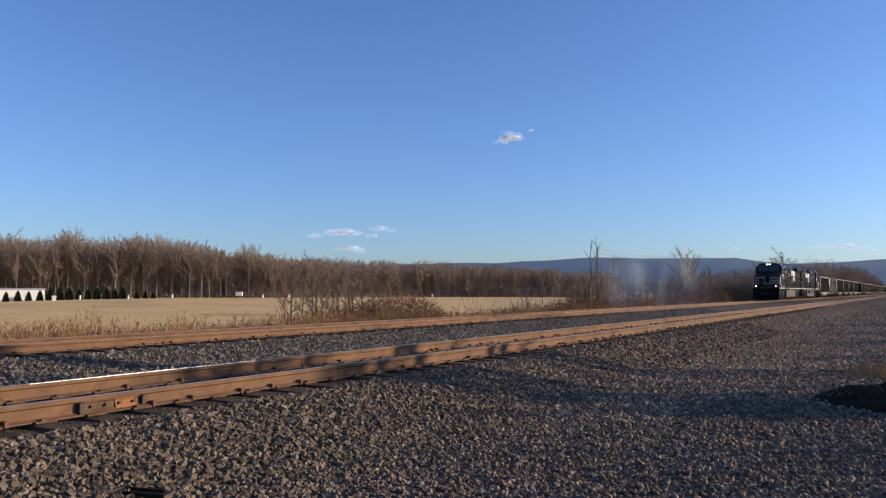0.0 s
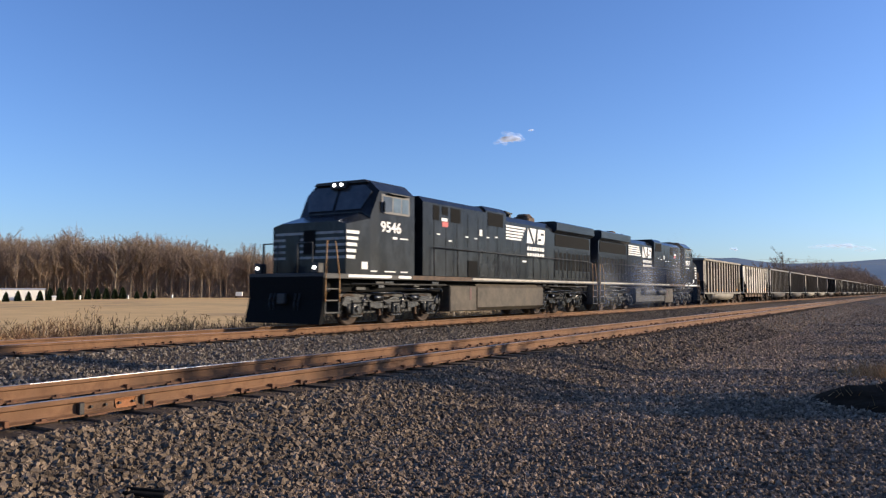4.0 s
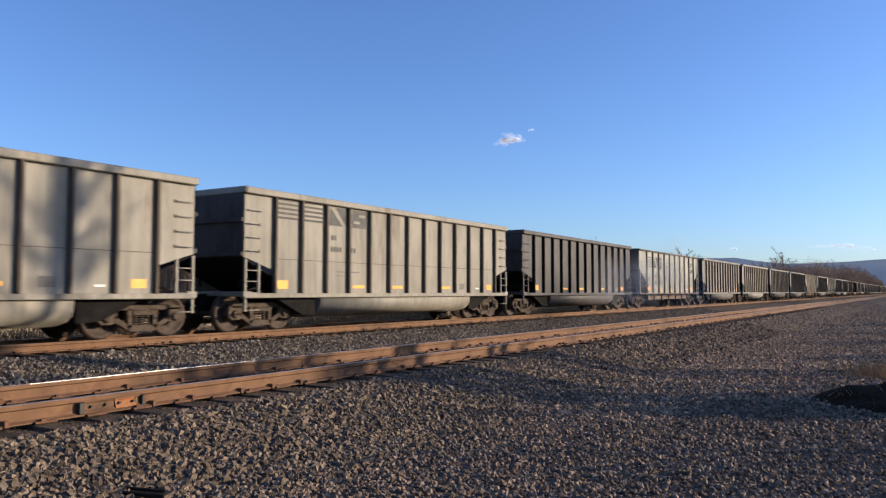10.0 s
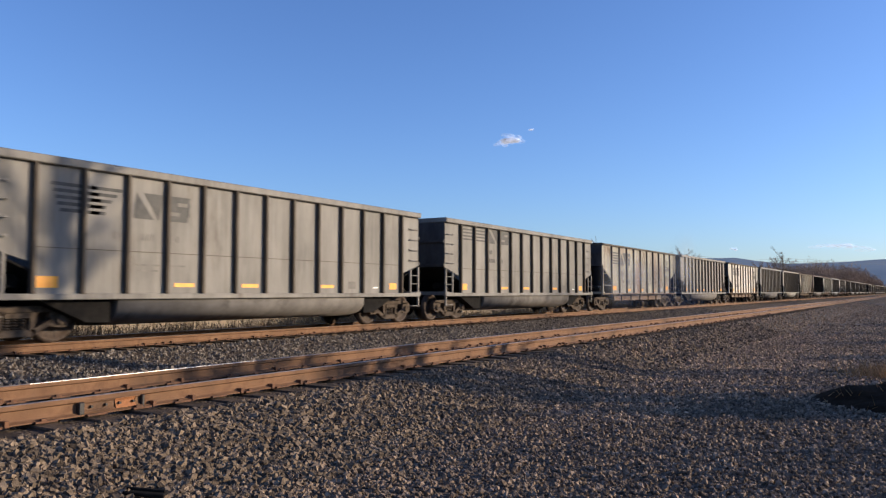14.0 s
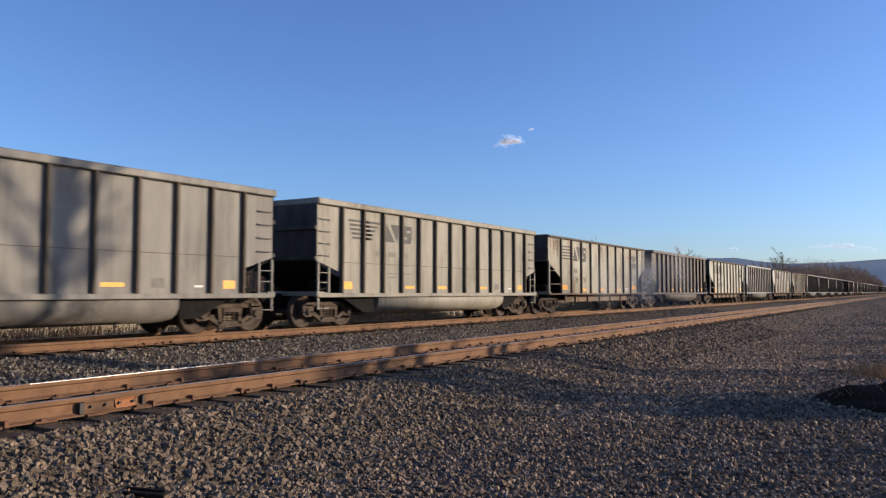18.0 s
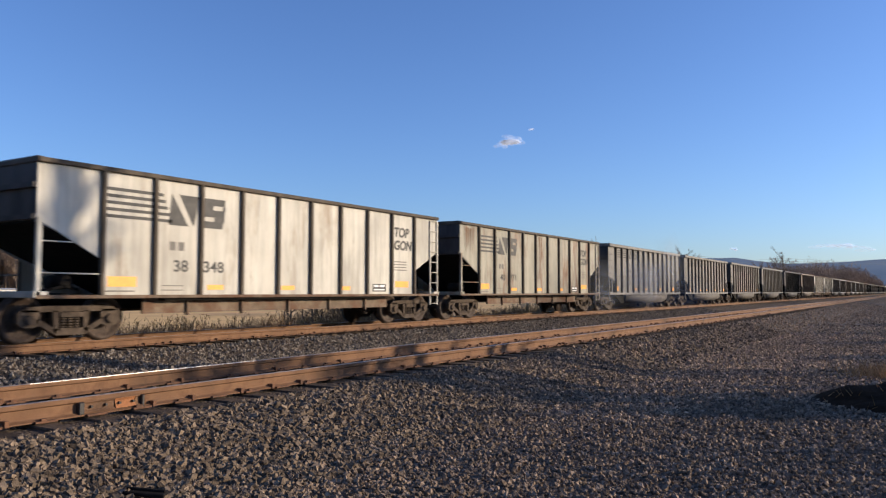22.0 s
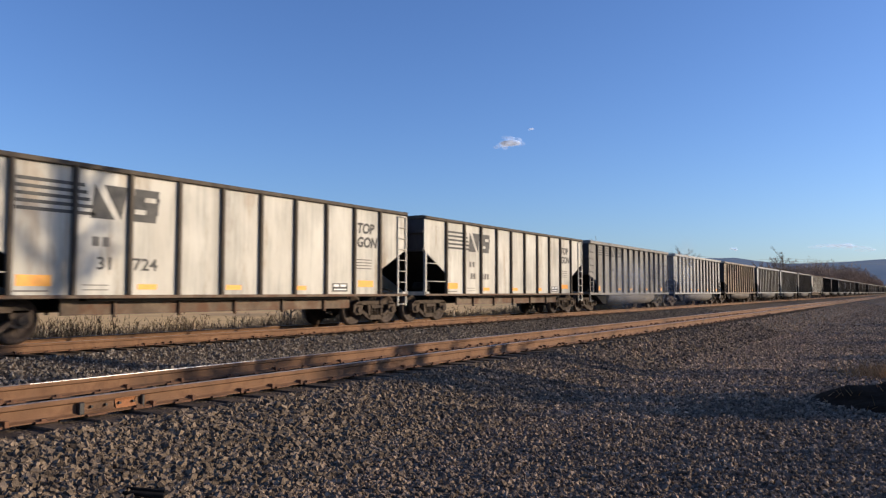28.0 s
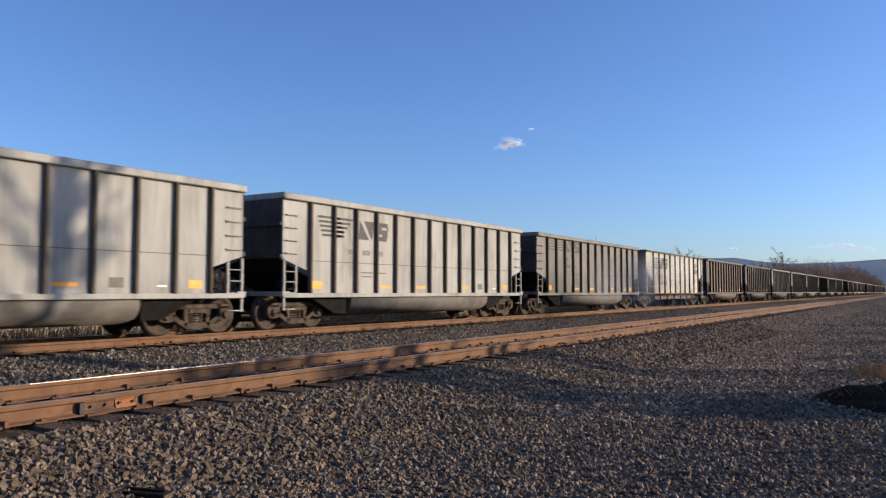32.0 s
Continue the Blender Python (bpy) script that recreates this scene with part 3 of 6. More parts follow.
def belly_shape():
    pts = [(-1.5, 0.95)] + [(-1.5 * math.copysign(abs(math.cos(a)) ** 0.6, math.cos(a)), 0.92 - 0.62 * math.sin(a) ** 0.6) for a in [math.pi * i / 14 for i in range(1, 14)]] + [(1.5, 0.95)]
    return G().prism(pts, "y", -4.25, 4.25, smooth=True)


def ladder_shape(s, e):
    g = G()
    x = 1.52 * s
    for y in (LEN - 0.06, LEN - 0.52):
        g.box(x - 0.03, x + 0.03, e * y - 0.03, e * y + 0.03, 0.55 if y > LEN - 0.3 else 0.98, 1.9 if y > LEN - 0.3 else 1.8)
    for z in (0.58, 1.02, 1.32, 1.6):
        g.tube((x, e * (LEN - 0.05), z), (x, e * (LEN - 0.53), z), 0.016, n=6)
    return g


def grabs_shape(s, e):
    g = G()
    x = 1.5 * s
    g.path([(x, e * (LEN - 0.12), 0), (x + 0.07 * s, e * (LEN - 0.12), 0), (x + 0.07 * s, e * (LEN - 0.55), 0), (x, e * (LEN - 0.55), 0)], 0.013, 5)
    g.box(min(x, x + 0.02 * s), max(x, x + 0.02 * s), e * (LEN - 0.55) - 0.04, e * (LEN - 0.55) + 0.04, -0.04, 0.04)
    return g


def gear_shape(e):
    """Brake gear and piping under the slope sheet."""
    g = G()
    g.box(-1.3, 1.3, e * (LEN - 0.75) - 0.06, e * (LEN - 0.75) + 0.06, 0.9, 1.02)
    g.tube((0.5, e * (LEN - 0.9), 1.25), (1.1, e * (LEN - 0.9), 1.25), 0.15, n=10)
    g.tube((-0.8, e * (LEN - 0.6), 1.2), (-0.8, e * (LEN - 0.6), 1.75), 0.03, n=6)
    g.path([(1.2, e * (LEN - 0.3), 1.06), (1.2, e * (LEN - 0.8), 1.16), (0.9, e * (LEN - 1.3), 1.1)], 0.03, 6)
    return g


LABELS = {
    "grey": "weathered grey steel coal gondola with a rounded belly",
    "light": "pale grey steel coal gondola with a rounded belly",
    "tan": "dusty tan steel coal gondola with a rounded belly",
    "dark": "sooty dark grey coal gondola with a rounded belly",
    "brown": "coal-dusted brown gondola with a rounded belly, unmarked",
    "patchy": "patchy rusted tan coal gondola with a rounded belly",
    "cream": "cream-white coal gondola with flat bottom and black markings",
    "ash": "dull off-white coal gondola with flat bottom and black markings",
    "rusty": "rust-streaked cream coal gondola with flat bottom",
}


def common(c, paint, wheels, zt, zb, run):
    p = PAINT[paint]
    for e in (-1, 1):
        part("end_wall", shared("end_wall%d%.2f" % (e, zt), lambda: end_wall(e, zt), M["endsteel"]), None, c, "dark end wall")
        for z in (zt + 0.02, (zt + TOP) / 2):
            part("end_beam", shared("end_beam%d" % e, lambda: end_beam(e), M["endsteel"]), None, c, at=pose(0, 0, z))
        part("slope_sheet", shared("slope%d%.2f" % (e, zt), lambda: slope_shape(e, zt, zb, run), M["soot_shade"]), None, c, "sloping end sheet, near black for its shade")
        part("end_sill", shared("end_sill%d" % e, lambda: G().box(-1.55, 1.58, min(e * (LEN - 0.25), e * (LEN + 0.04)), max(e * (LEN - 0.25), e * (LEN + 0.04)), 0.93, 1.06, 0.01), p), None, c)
        part("coupler", shared("coupler%d" % e, lambda: coupler_shape(e), M["soot_shade"]), None, c, "dark cast coupler")
        part("brake_hose", shared("hose%d" % e, lambda: hose_shape(e), M["soot_shade"]), None, c)
        part("brake_gear", shared("gear%d" % e, lambda: gear_shape(e), M["soot_shade"]), None, c)
        truck_at(c, e * 6.17, wheels)
    part("center_sill", shared("center_sill", lambda: G().box(-0.2, 0.2, -LEN, LEN, 0.66, 0.93), M["soot_shade"]), None, c)


def side_bits(c, p, s, e):
    part("ladder", shared("ladder%d%d" % (s, e), lambda: ladder_shape(s, e), p), None, c)


def gondola(paint, logo, wheels, far=False):
    p = PAINT[paint]
    c = empty("coal_gondola", LABELS[paint], "railway wagon", "wagons of the train")
    for s in (1, -1):
        part("side_sheet", shared("panel_b%d" % s, lambda: panel_b(s), p), None, c)
        part("side_sill", shared("side_sill%d" % s, lambda: G().box(min(s * 1.44, s * 1.585), max(s * 1.44, s * 1.585), -LEN, LEN, SILL - 0.05, SILL + 0.075, 0.012), p), None, c)
        part("top_chord", shared("top_chord%d" % s, lambda: G().box(min(s * 1.46, s * 1.617), max(s * 1.46, s * 1.617), -LEN, LEN, TOP - 0.17, TOP, 0.02), p), None, c)
        if s > 0 or not far:
            for y in RIBS_B:
                part("rib", shared("rib%d" % s, lambda: G().prism([(s * 1.495, -0.045), (s * 1.495, 0.045), (s * 1.61, 0.035), (s * 1.61, -0.035)], "z", SILL + 0.07, TOP - 0.165), M["rib"] if paint not in ("dark", "brown") else M["soot_shade"]), None, c, at=pose(0, y, 0))
        for e in (-1, 1):
            side_bits(c, p, s, e)
            if s > 0:
                for z in (2.1, 2.45, 2.8, 3.15):
                    part("grab_iron", shared("grab%d%d" % (s, e), lambda: grabs_shape(s, e), p), None, c, at=pose(0, 0, z))
    for e in (-1, 1):
        part("end_chord", shared("end_chord%d" % e, lambda: G().box(-1.6, 1.6, min(e * (LEN - 0.1), e * (LEN + 0.03)), max(e * (LEN - 0.1), e * (LEN + 0.03)), TOP - 0.16, TOP + 0.012, 0.02), p), None, c)
    part("belly", shared("belly", belly_shape, PAINT["brown"] if paint == "patchy" else p if paint in ("dark", "brown", "tan") else M["belly"]), None, c, "brown rounded lower part of the tub" if paint == "patchy" else "rounded lower part of the tub")
    common(c, paint, wheels, 1.95, 0.9, 2.4)
    for e in (-1, 1):
        # near-black colour stands for the shaded void between truck and belly
        part("hopper_end", shared("hopper_end%d" % e, lambda: G().prism([(e * 4.36, 0.92), (e * 6.0, 0.92), (e * 4.9, 0.42), (e * 4.36, 0.40)], "x", -1.38, 1.38), M["soot_shade"]), None, c, "sloping tub end, near black for its shade")
    part("floor", shared("floor_b", lambda: G().box(-1.47, 1.47, -5.0, 5.0, 0.9, 0.94), M["soot_shade"]), None, c)
    # yellow reflector plates along the sill
    mark("reflector", c, [(-LEN + 1.17, -LEN + 1.62, 1.13, 1.36)], M["yellow"], label="yellow reflector")
    for y in (-LEN + 4.35, -LEN + 6.4, -LEN + 9.4):
        mark("reflector", c, [(y + 0.06, y + 0.62, 1.16, 1.25)], M["yellow"], label="yellow reflector")
    mark("reflector", c, [(LEN - 1.68, LEN - 1.3, 1.13, 1.33)], M["yellow"], label="yellow reflector")
    mark("data_panel", c, [(LEN - 3.75, LEN - 3.4, 1.14, 1.36)], M["faint_dec"])
    mark("white_plate", c, [(LEN - 2.55, LEN - 2.3, 1.16, 1.2)], M["white_dec"])
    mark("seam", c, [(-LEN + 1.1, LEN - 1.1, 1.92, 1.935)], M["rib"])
    dec = M["faint_dec"] if paint == "dark" else M["black_dec"]
    f = -LEN
    if logo == "A":
        bars = [slant(f + 1.4 + 0.05 * k, 2.66 + 0.13 * (4 - k), 1.0, 0.07, 0.4) for k in range(5)] + [slant(f + 2.25, 2.66 + 0.13 * (4 - k), 0.75 - 0.13 * k, 0.07, 0.4) for k in range(5)]
        mark("stripes", c, bars, dec)
        mark("emblem", c, emblem(f + 3.3, 2.66, 1.5, 0.58, 0.1), dec)
        mark("number_bars", c, dashes(f + 2.8, 2.18, 2) + dashes(f + 3.5, 2.18, 3) + dashes(f + 4.3, 2.18, 2), M["faint_dec"])
        mark("small_print", c, [(f + 3.4, f + 4.0, 1.62, 1.66), (f + 4.25, f + 4.7, 1.62, 1.66), (f + 3.45, f + 3.95, 1.5, 1.54)], M["faint_dec"])
    elif logo == "B":
        bars = [(f + 1.22, f + 2.02, 3.02 + 0.125 * k, 3.08 + 0.125 * k) for k in range(5)] + [(f + 2.22, f + 3.02, 3.02 + 0.125 * k, 3.08 + 0.125 * k) for k in range(5)]
        mark("stripes", c, bars, dec)
        mark("emblem", c, [q for q in emblem(f + 3.3, 2.99, 1.8, 0.54, 0.08)], dec)
        mark("number_bars", c, dashes(f + 3.4, 2.56, 2) + dashes(f + 3.38, 2.22, 4) + dashes(f + 4.3, 2.22, 2), dec)
        mark("small_print", c, [(f + 3.6, f + 3.98, 1.62, 1.66), (f + 4.3, f + 4.7, 1.62, 1.66), (f + 3.65, f + 3.95, 1.5, 1.54)], M["faint_dec"])
    return c


# -------- flat-bottomed gondola rebuilt from a hopper
RIBS_T = [-LEN + 1.4 + 1.285 * i for i in range(10)]


def panel_t(s):
    a, b = (1.50, 1.53) if s > 0 else (-1.53, -1.50)
    pts = [(-LEN, TOPT - 0.02), (-LEN, 2.48), (-LEN + 1.4, 1.73), (-LEN + 1.4, SILL), (LEN - 1.45, SILL), (LEN - 1.45, 1.73), (LEN - 0.1, 2.4), (LEN, 2.4), (LEN, TOPT - 0.02)]
    return G().prism(pts, "x", a, b)


def tall_ladder(s):
    g, x = G(), 1.56 * s
    for y in (LEN - 0.05, LEN - 0.5):
        g.box(x - 0.02, x + 0.02, y - 0.03, y + 0.03, 0.6, TOPT - 0.15)
    for k in range(9):
        g.tube((x + 0.01, LEN - 0.05, 0.65 + 0.36 * k), (x + 0.01, LEN - 0.5, 0.65 + 0.36 * k), 0.016, n=6)
    return g


def hopper_gondola(paint, number, wheels):
    p = PAINT[paint]
    c = empty("coal_gondola", LABELS[paint], "railway wagon", "wagons of the train")
    for s in (1, -1):
        part("side_sheet", shared("panel_t%d" % s, lambda: panel_t(s), p), None, c)
        part("side_sill", shared("side_sill_t%d" % s, lambda: G().box(min(s * 1.46, s * 1.6), max(s * 1.46, s * 1.6), -LEN, LEN, SILL - 0.03, SILL + 0.045, 0.01), M["sillrust"]), None, c, "rust-browned side sill")
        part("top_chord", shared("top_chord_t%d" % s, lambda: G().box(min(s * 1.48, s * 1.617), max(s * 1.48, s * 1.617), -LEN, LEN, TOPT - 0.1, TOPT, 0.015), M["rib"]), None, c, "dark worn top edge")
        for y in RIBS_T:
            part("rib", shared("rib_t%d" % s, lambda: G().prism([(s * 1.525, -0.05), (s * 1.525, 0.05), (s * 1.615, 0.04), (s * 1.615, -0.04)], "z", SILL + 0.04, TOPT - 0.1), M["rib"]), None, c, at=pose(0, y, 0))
        part("ladder", shared("tall_ladder%d" % s, lambda: tall_ladder(s), p), None, c)
        part("corner_post", shared("corner_post%d" % s, lambda: G().box(min(s * 1.5, s * 1.58), max(s * 1.5, s * 1.58), -LEN, -LEN + 0.09, 0.95, 2.5), p), None, c)
        part("grab_iron", shared("grab_t%d" % s, lambda: G().tube((s * 1.55, -LEN + 0.08, 1.42), (s * 1.55, -LEN + 1.38, 1.42), 0.018, n=6).tube((s * 1.55, -LEN + 0.08, 2.05), (s * 1.55, -LEN + 0.75, 2.05), 0.016, n=6), p), None, c)
        part("lower_sill", shared("lower_sill%d" % s, lambda: G().box(min(s * 1.2, s * 1.26), max(s * 1.2, s * 1.26), -4.6, 4.6, 0.56, 0.95), M["sillrust"]), None, c, "rust-blotched lower sill plate")
        for k in range(5):
            part("bracket", shared("bracket%d" % s, lambda: G().box(min(s * 1.25, s * 1.33), max(s * 1.25, s * 1.33), -0.03, 0.03, 0.5, 0.92), M["sillrust"]), None, c, at=pose(0, -3.4 + 1.7 * k, 0))
    for e in (-1, 1):
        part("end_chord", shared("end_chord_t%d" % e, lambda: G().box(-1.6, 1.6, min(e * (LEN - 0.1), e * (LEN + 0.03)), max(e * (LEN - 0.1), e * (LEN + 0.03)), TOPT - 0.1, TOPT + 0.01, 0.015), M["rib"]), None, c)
    common(c, paint, wheels, 2.45, 0.95, 3.4)
    part("floor", shared("floor_t", lambda: G().box(-1.5, 1.5, -4.2, 4.2, 0.86, 0.92), M["soot_shade"]), None, c)
    x, f = 1.533, -LEN
    mark("stripes", c, [(f + 1.5, f + 3.15 - 0.06 * k, 2.63 + 0.145 * k, 2.70 + 0.145 * k) for k in range(5)], M["black_dec"], x)
    mark("emblem", c, emblem(f + 3.05, 2.58, 1.65, 0.72, 0.12), M["black_dec"], x)
    mark("initials_bar", c, dashes(f + 3.1, 2.0, 2, 0.2, 0.16, 0.08), M["faint_dec"], x)
    if number:
        a, b = number.split()
        words(a, c, f + 3.2, 1.52, 0.27, M["black_dec"], x + 0.003, name="number", wide=1.15)
        words(b, c, f + 4.06, 1.52, 0.27, M["black_dec"], x + 0.003, name="number", wide=1.15)
    else:
        mark("number_bars", c, dashes(f + 3.2, 1.54, 2, 0.22, 0.15, 0.06) + dashes(f + 4.06, 1.54, 3, 0.22, 0.15, 0.06), M["faint_dec"], x)
    words("TOP\nGON", c, f + 11.82, 2.86, 0.31, M["black_dec"], x + 0.003, name="lettering", wide=1.0, bold=0.05, slope=0.18)
    mark("small_print", c, [(LEN - 2.7, LEN - 1.9, 1.75 + 0.09 * k, 1.78 + 0.09 * k) for k in range(4)] + [(f + 1.5, f + 2.2, 1.05, 1.08), (f + 2.9, f + 3.5, 1.18, 1.2), (f + 2.9, f + 3.5, 1.08, 1.1)], M["faint_dec"], x)
    mark("black_plate", c, [(LEN - 3.75, LEN - 3.05, 1.06, 1.3)], M["black_dec"], x)
    mark("plate_marks", c, [(LEN - 3.68, LEN - 3.45, 1.2, 1.27), (LEN - 3.38, LEN - 3.12, 1.2, 1.27), (LEN - 3.68, LEN - 3.12, 1.1, 1.14)], M["white_dec"], x + 0.003)
    for y, w, z, h in ((f + 1.55, 0.7, 1.16, 0.22), (f + 4.2, 0.5, 1.1, 0.12), (f + 6.7, 0.5, 1.1, 0.12), (f + 9.1, 0.5, 1.1, 0.12), (LEN - 2.55, 0.75, 1.2, 0.2)):
        mark("reflector", c, [(y, y + w, z, z + h)], M["yellow"], x, "yellow reflector")
    if paint == "rusty":
        r = random.Random(number or "")
        for y0, y1, top, n_ in ((f + 0.2, f + 1.2, TOPT - 0.12, 11), (f + 9.0, f + 9.3, 2.2, 3), (f + 11.2, f + 11.45, 1.7, 2), (f + 6.6, f + 7.6, TOPT - 0.12, 5)):
            streaks = []
            for _ in range(n_):
                a, w, d = r.uniform(y0, y1), r.uniform(0.02, 0.07), r.uniform(0.3, 1.1)
                t0 = top - r.uniform(0, 0.1)
                streaks.append(((a, t0), (a + w * 0.5, t0 - d), (a + w, t0 - 0.05)))
            tagged(mark("rust_streaks", c, streaks, M["rail"], x, "brown rust streaks"), kind="stuff")
    return c
# ---------------------------------------------------------------- diesel locomotives, nose towards -y
M["black"] = mat("grimy_black_engine_paint", (0.009, 0.0102, 0.0125), (0.019, 0.021, 0.025), 1.6, 0.16, bump=0.5, bscale=1.6, stain=(0.03, 0.034, 0.04), stain_at=0.57, sscale=1.1, streak=2.0, gloss=0.14)
M["eblack"] = mat("dusty_black_underframe", (0.00715, 0.00715, 0.00726), (0.02145, 0.0208, 0.02046), 5, 0.6, bump=0.2, bscale=30)
M["egrey"] = mat("grey_dusted_truck_steel", (0.00308, 0.003234, 0.003694), (0.01155, 0.01194, 0.01354), 6, 0.26, bump=0.25, bscale=35, gloss=0.7)
M["tank"] = mat("brown_dusted_fuel_tank", (0.0424, 0.03253, 0.02184), (0.09328, 0.07188, 0.04854), 2.5, 0.75, stain=(0.02968, 0.0227, 0.01638), stain_at=0.58, sscale=1.0)
M["darktank"] = mat("black_dusted_fuel_tank", (0.0078, 0.0075, 0.00744), (0.027, 0.0252, 0.02418), 2.5, 0.6, stain=(0.033, 0.0306, 0.02914), stain_at=0.64, sscale=1.0)
# grille black, also painted where recesses and the engine front lie in shade
M["grille_shade"] = mat("black_grille_and_shade", (0.003, 0.003, 0.003), (0.008, 0.008, 0.008), 20, 0.8, gloss=0.1)
M["glass"] = mat("dark_cab_glass", (0.03, 0.035, 0.04), (0.05, 0.055, 0.06), 3, 0.06)
# paler glass with the sky's reflection put into its colour
M["pane"] = mat("painted_sky_cab_glass", (0.05, 0.0715, 0.088), (0.11, 0.143, 0.165), 3, 0.08)
M["cabframe"] = mat("grey_window_frame", (0.088, 0.084, 0.076), (0.128, 0.12, 0.112), 6, 0.6)
M["ewhite"] = mat("white_engine_marking", (0.62, 0.6, 0.56), (0.8, 0.78, 0.74), 6, 0.55)
M["dullwhite"] = mat("dull_white_stripe", (0.2, 0.195, 0.185), (0.34, 0.33, 0.31), 5, 0.7, stain=(0.1, 0.095, 0.09), stain_at=0.6, sscale=1.5)
M["red_dec"] = plain("red_sign", (0.45, 0.06, 0.06))
M["red_fit"] = plain("dusty_red_fitting", (0.09, 0.03, 0.025))
M["rusty_rail_hand"] = mat("rusted_yellow_handrail", (0.28, 0.14, 0.05), (0.42, 0.24, 0.09), 8, 0.7)
M["lamp_on"] = glow("lit_headlight", (1.0, 0.93, 0.85), 9.0)
M["lamp_off"] = plain("unlit_lens", (0.5, 0.5, 0.48), 0.2)
NOSE = -9.95
M["cream_edge"] = mat("dirty_cream_stripe", (0.30, 0.27, 0.22), (0.52, 0.48, 0.4), 3, 0.7)
M["rustdirt"] = mat("rusty_dirt", (0.05, 0.035, 0.026), (0.13, 0.08, 0.05), 4, 0.85)


def loft(g, sections, smooth=False):
    n = len(sections[0])
    v = [p for s in sections for p in s]
    f = [(k * n + i, k * n + (i + 1) % n, (k + 1) * n + (i + 1) % n, (k + 1) * n + i) for k in range(len(sections) - 1) for i in range(n)]
    f += [tuple(range(n))[::-1], tuple((len(sections) - 1) * n + i for i in range(n))]
    return g.add(v, f, smooth)


def sect(n, pts):
    """A cross-section at n metres behind the nose; pts run counter-clockwise seen from the front."""
    return [(x, NOSE + n, z) for x, z in pts]


def hood(w, top, ch, n0, n1, zb=1.62):
    pts = [(-w, zb), (w, zb), (w, top - ch), (w - ch, top), (-w + ch, top), (-w, top - ch)]
    return loft(G(), [sect(n0, pts), sect(n1, pts)])


def both(parent, name, build, material, label=""):
    for s in (1, -1):
        part(name, build(s), material, parent, label)


def sbox(s, x0, x1, n0, n1, z0, z1, b=0.0):
    return G().box(min(s * x0, s * x1), max(s * x0, s * x1), NOSE + n0, NOSE + n1, z0, z1, b)


def engine_truck(parent, y, wheels):
    t = part("truck", G().box(-0.8, 0.8, -2.75, 2.75, 0.35, 1.04, 0.03), M["eblack"], parent, "three-axle cast steel truck", pose(0, y, 0))
    for s in (1, -1):
        g = G()
        x0, x1 = min(s * 0.95, s * 1.12), max(s * 0.95, s * 1.12)
        g.prism([(-2.75, 0.66), (-2.6, 0.9), (-1.6, 0.9), (-1.2, 0.78), (-0.5, 0.78), (0, 0.92), (0.5, 0.78), (1.2, 0.78), (1.6, 0.9), (2.6, 0.9), (2.75, 0.66), (2.5, 0.6), (1.5, 0.62), (1.1, 0.52), (0.5, 0.52), (0, 0.62), (-0.5, 0.52), (-1.1, 0.52), (-1.5, 0.62), (-2.5, 0.6)], "x", x0, x1)
        part("side_frame", g, M["egrey"], t)
        for a in (-2.1, 0, 2.1):
            part("axle_box", G().box(min(s * 1.0, s * 1.2), max(s * 1.0, s * 1.2), a - 0.22, a + 0.22, 0.34, 0.72, 0.04).tube((s * 1.15, a, 0.51), (s * 1.27, a, 0.51), 0.12, 0.1, 12), M["egrey"], t)
            for q in (-0.33, 0.33):
                part("spring", G().tube((s * 1.08, a + q, 0.40), (s * 1.08, a + q, 0.68), 0.085, 0.085, 10), M["eblack"], t)
            for q in (-0.56, 0.56):
                part("brake_shoe", G().prism([(a + q - 0.05, 0.28), (a + q + 0.05, 0.28), (a + q * 0.98 + 0.05, 0.72), (a + q * 0.98 - 0.05, 0.72)], "x", min(s * 0.82, s * 0.92), max(s * 0.82, s * 0.92)), M["rustdirt"], t)
                part("sand_pipe", G().path([(s * 1.13, a + q * 1.15, 0.86), (s * 1.1, a + q * 1.2, 0.5), (s * 0.95, a + q * 1.02, 0.14)], 0.022, 6), M["eblack"], t)
            part("pedestal_cap", G().box(min(s * 1.02, s * 1.17), max(s * 1.02, s * 1.17), a - 0.3, a + 0.3, 0.26, 0.33, 0.015), M["egrey"], t)
            part("damper", G().tube((s * 1.2, a + 0.2, 0.62), (s * 1.2, a + 0.42, 0.98), 0.045, 0.035, 8), M["egrey"], t)
        part("equalizer", G().box(min(s * 1.13, s * 1.17), max(s * 1.13, s * 1.17), -2.3, 2.3, 0.72, 0.79, 0.01), M["eblack"], t)
        for a in (-1.05, 1.05):
            part("brake_cylinder", G().tube((s * 1.16, a - 0.26, 0.86), (s * 1.16, a + 0.22, 0.86), 0.12, 0.12, 10).tube((s * 1.16, a + 0.2, 0.86), (s * 1.16, a + 0.55, 0.62), 0.03, 0.03, 6), M["egrey"], t)
            part("brake_rigging", G().path([(s * 1.14, a - 0.6, 0.95), (s * 1.18, a - 0.4, 0.7), (s * 1.14, a - 0.35, 0.45)], 0.03, 6).path([(s * 1.2, a - 0.9, 0.98), (s * 1.2, a + 0.9, 0.98)], 0.02, 6), M["eblack"], t)
    shape = shared("engine_wheelset", lambda: wheelset_shape(0.508, 24), M["wheel"])
    for a in (-2.1, 0, 2.1):
        wheels.append(part("wheelset", shape, None, t, at=pose(0, a, 0.509)))


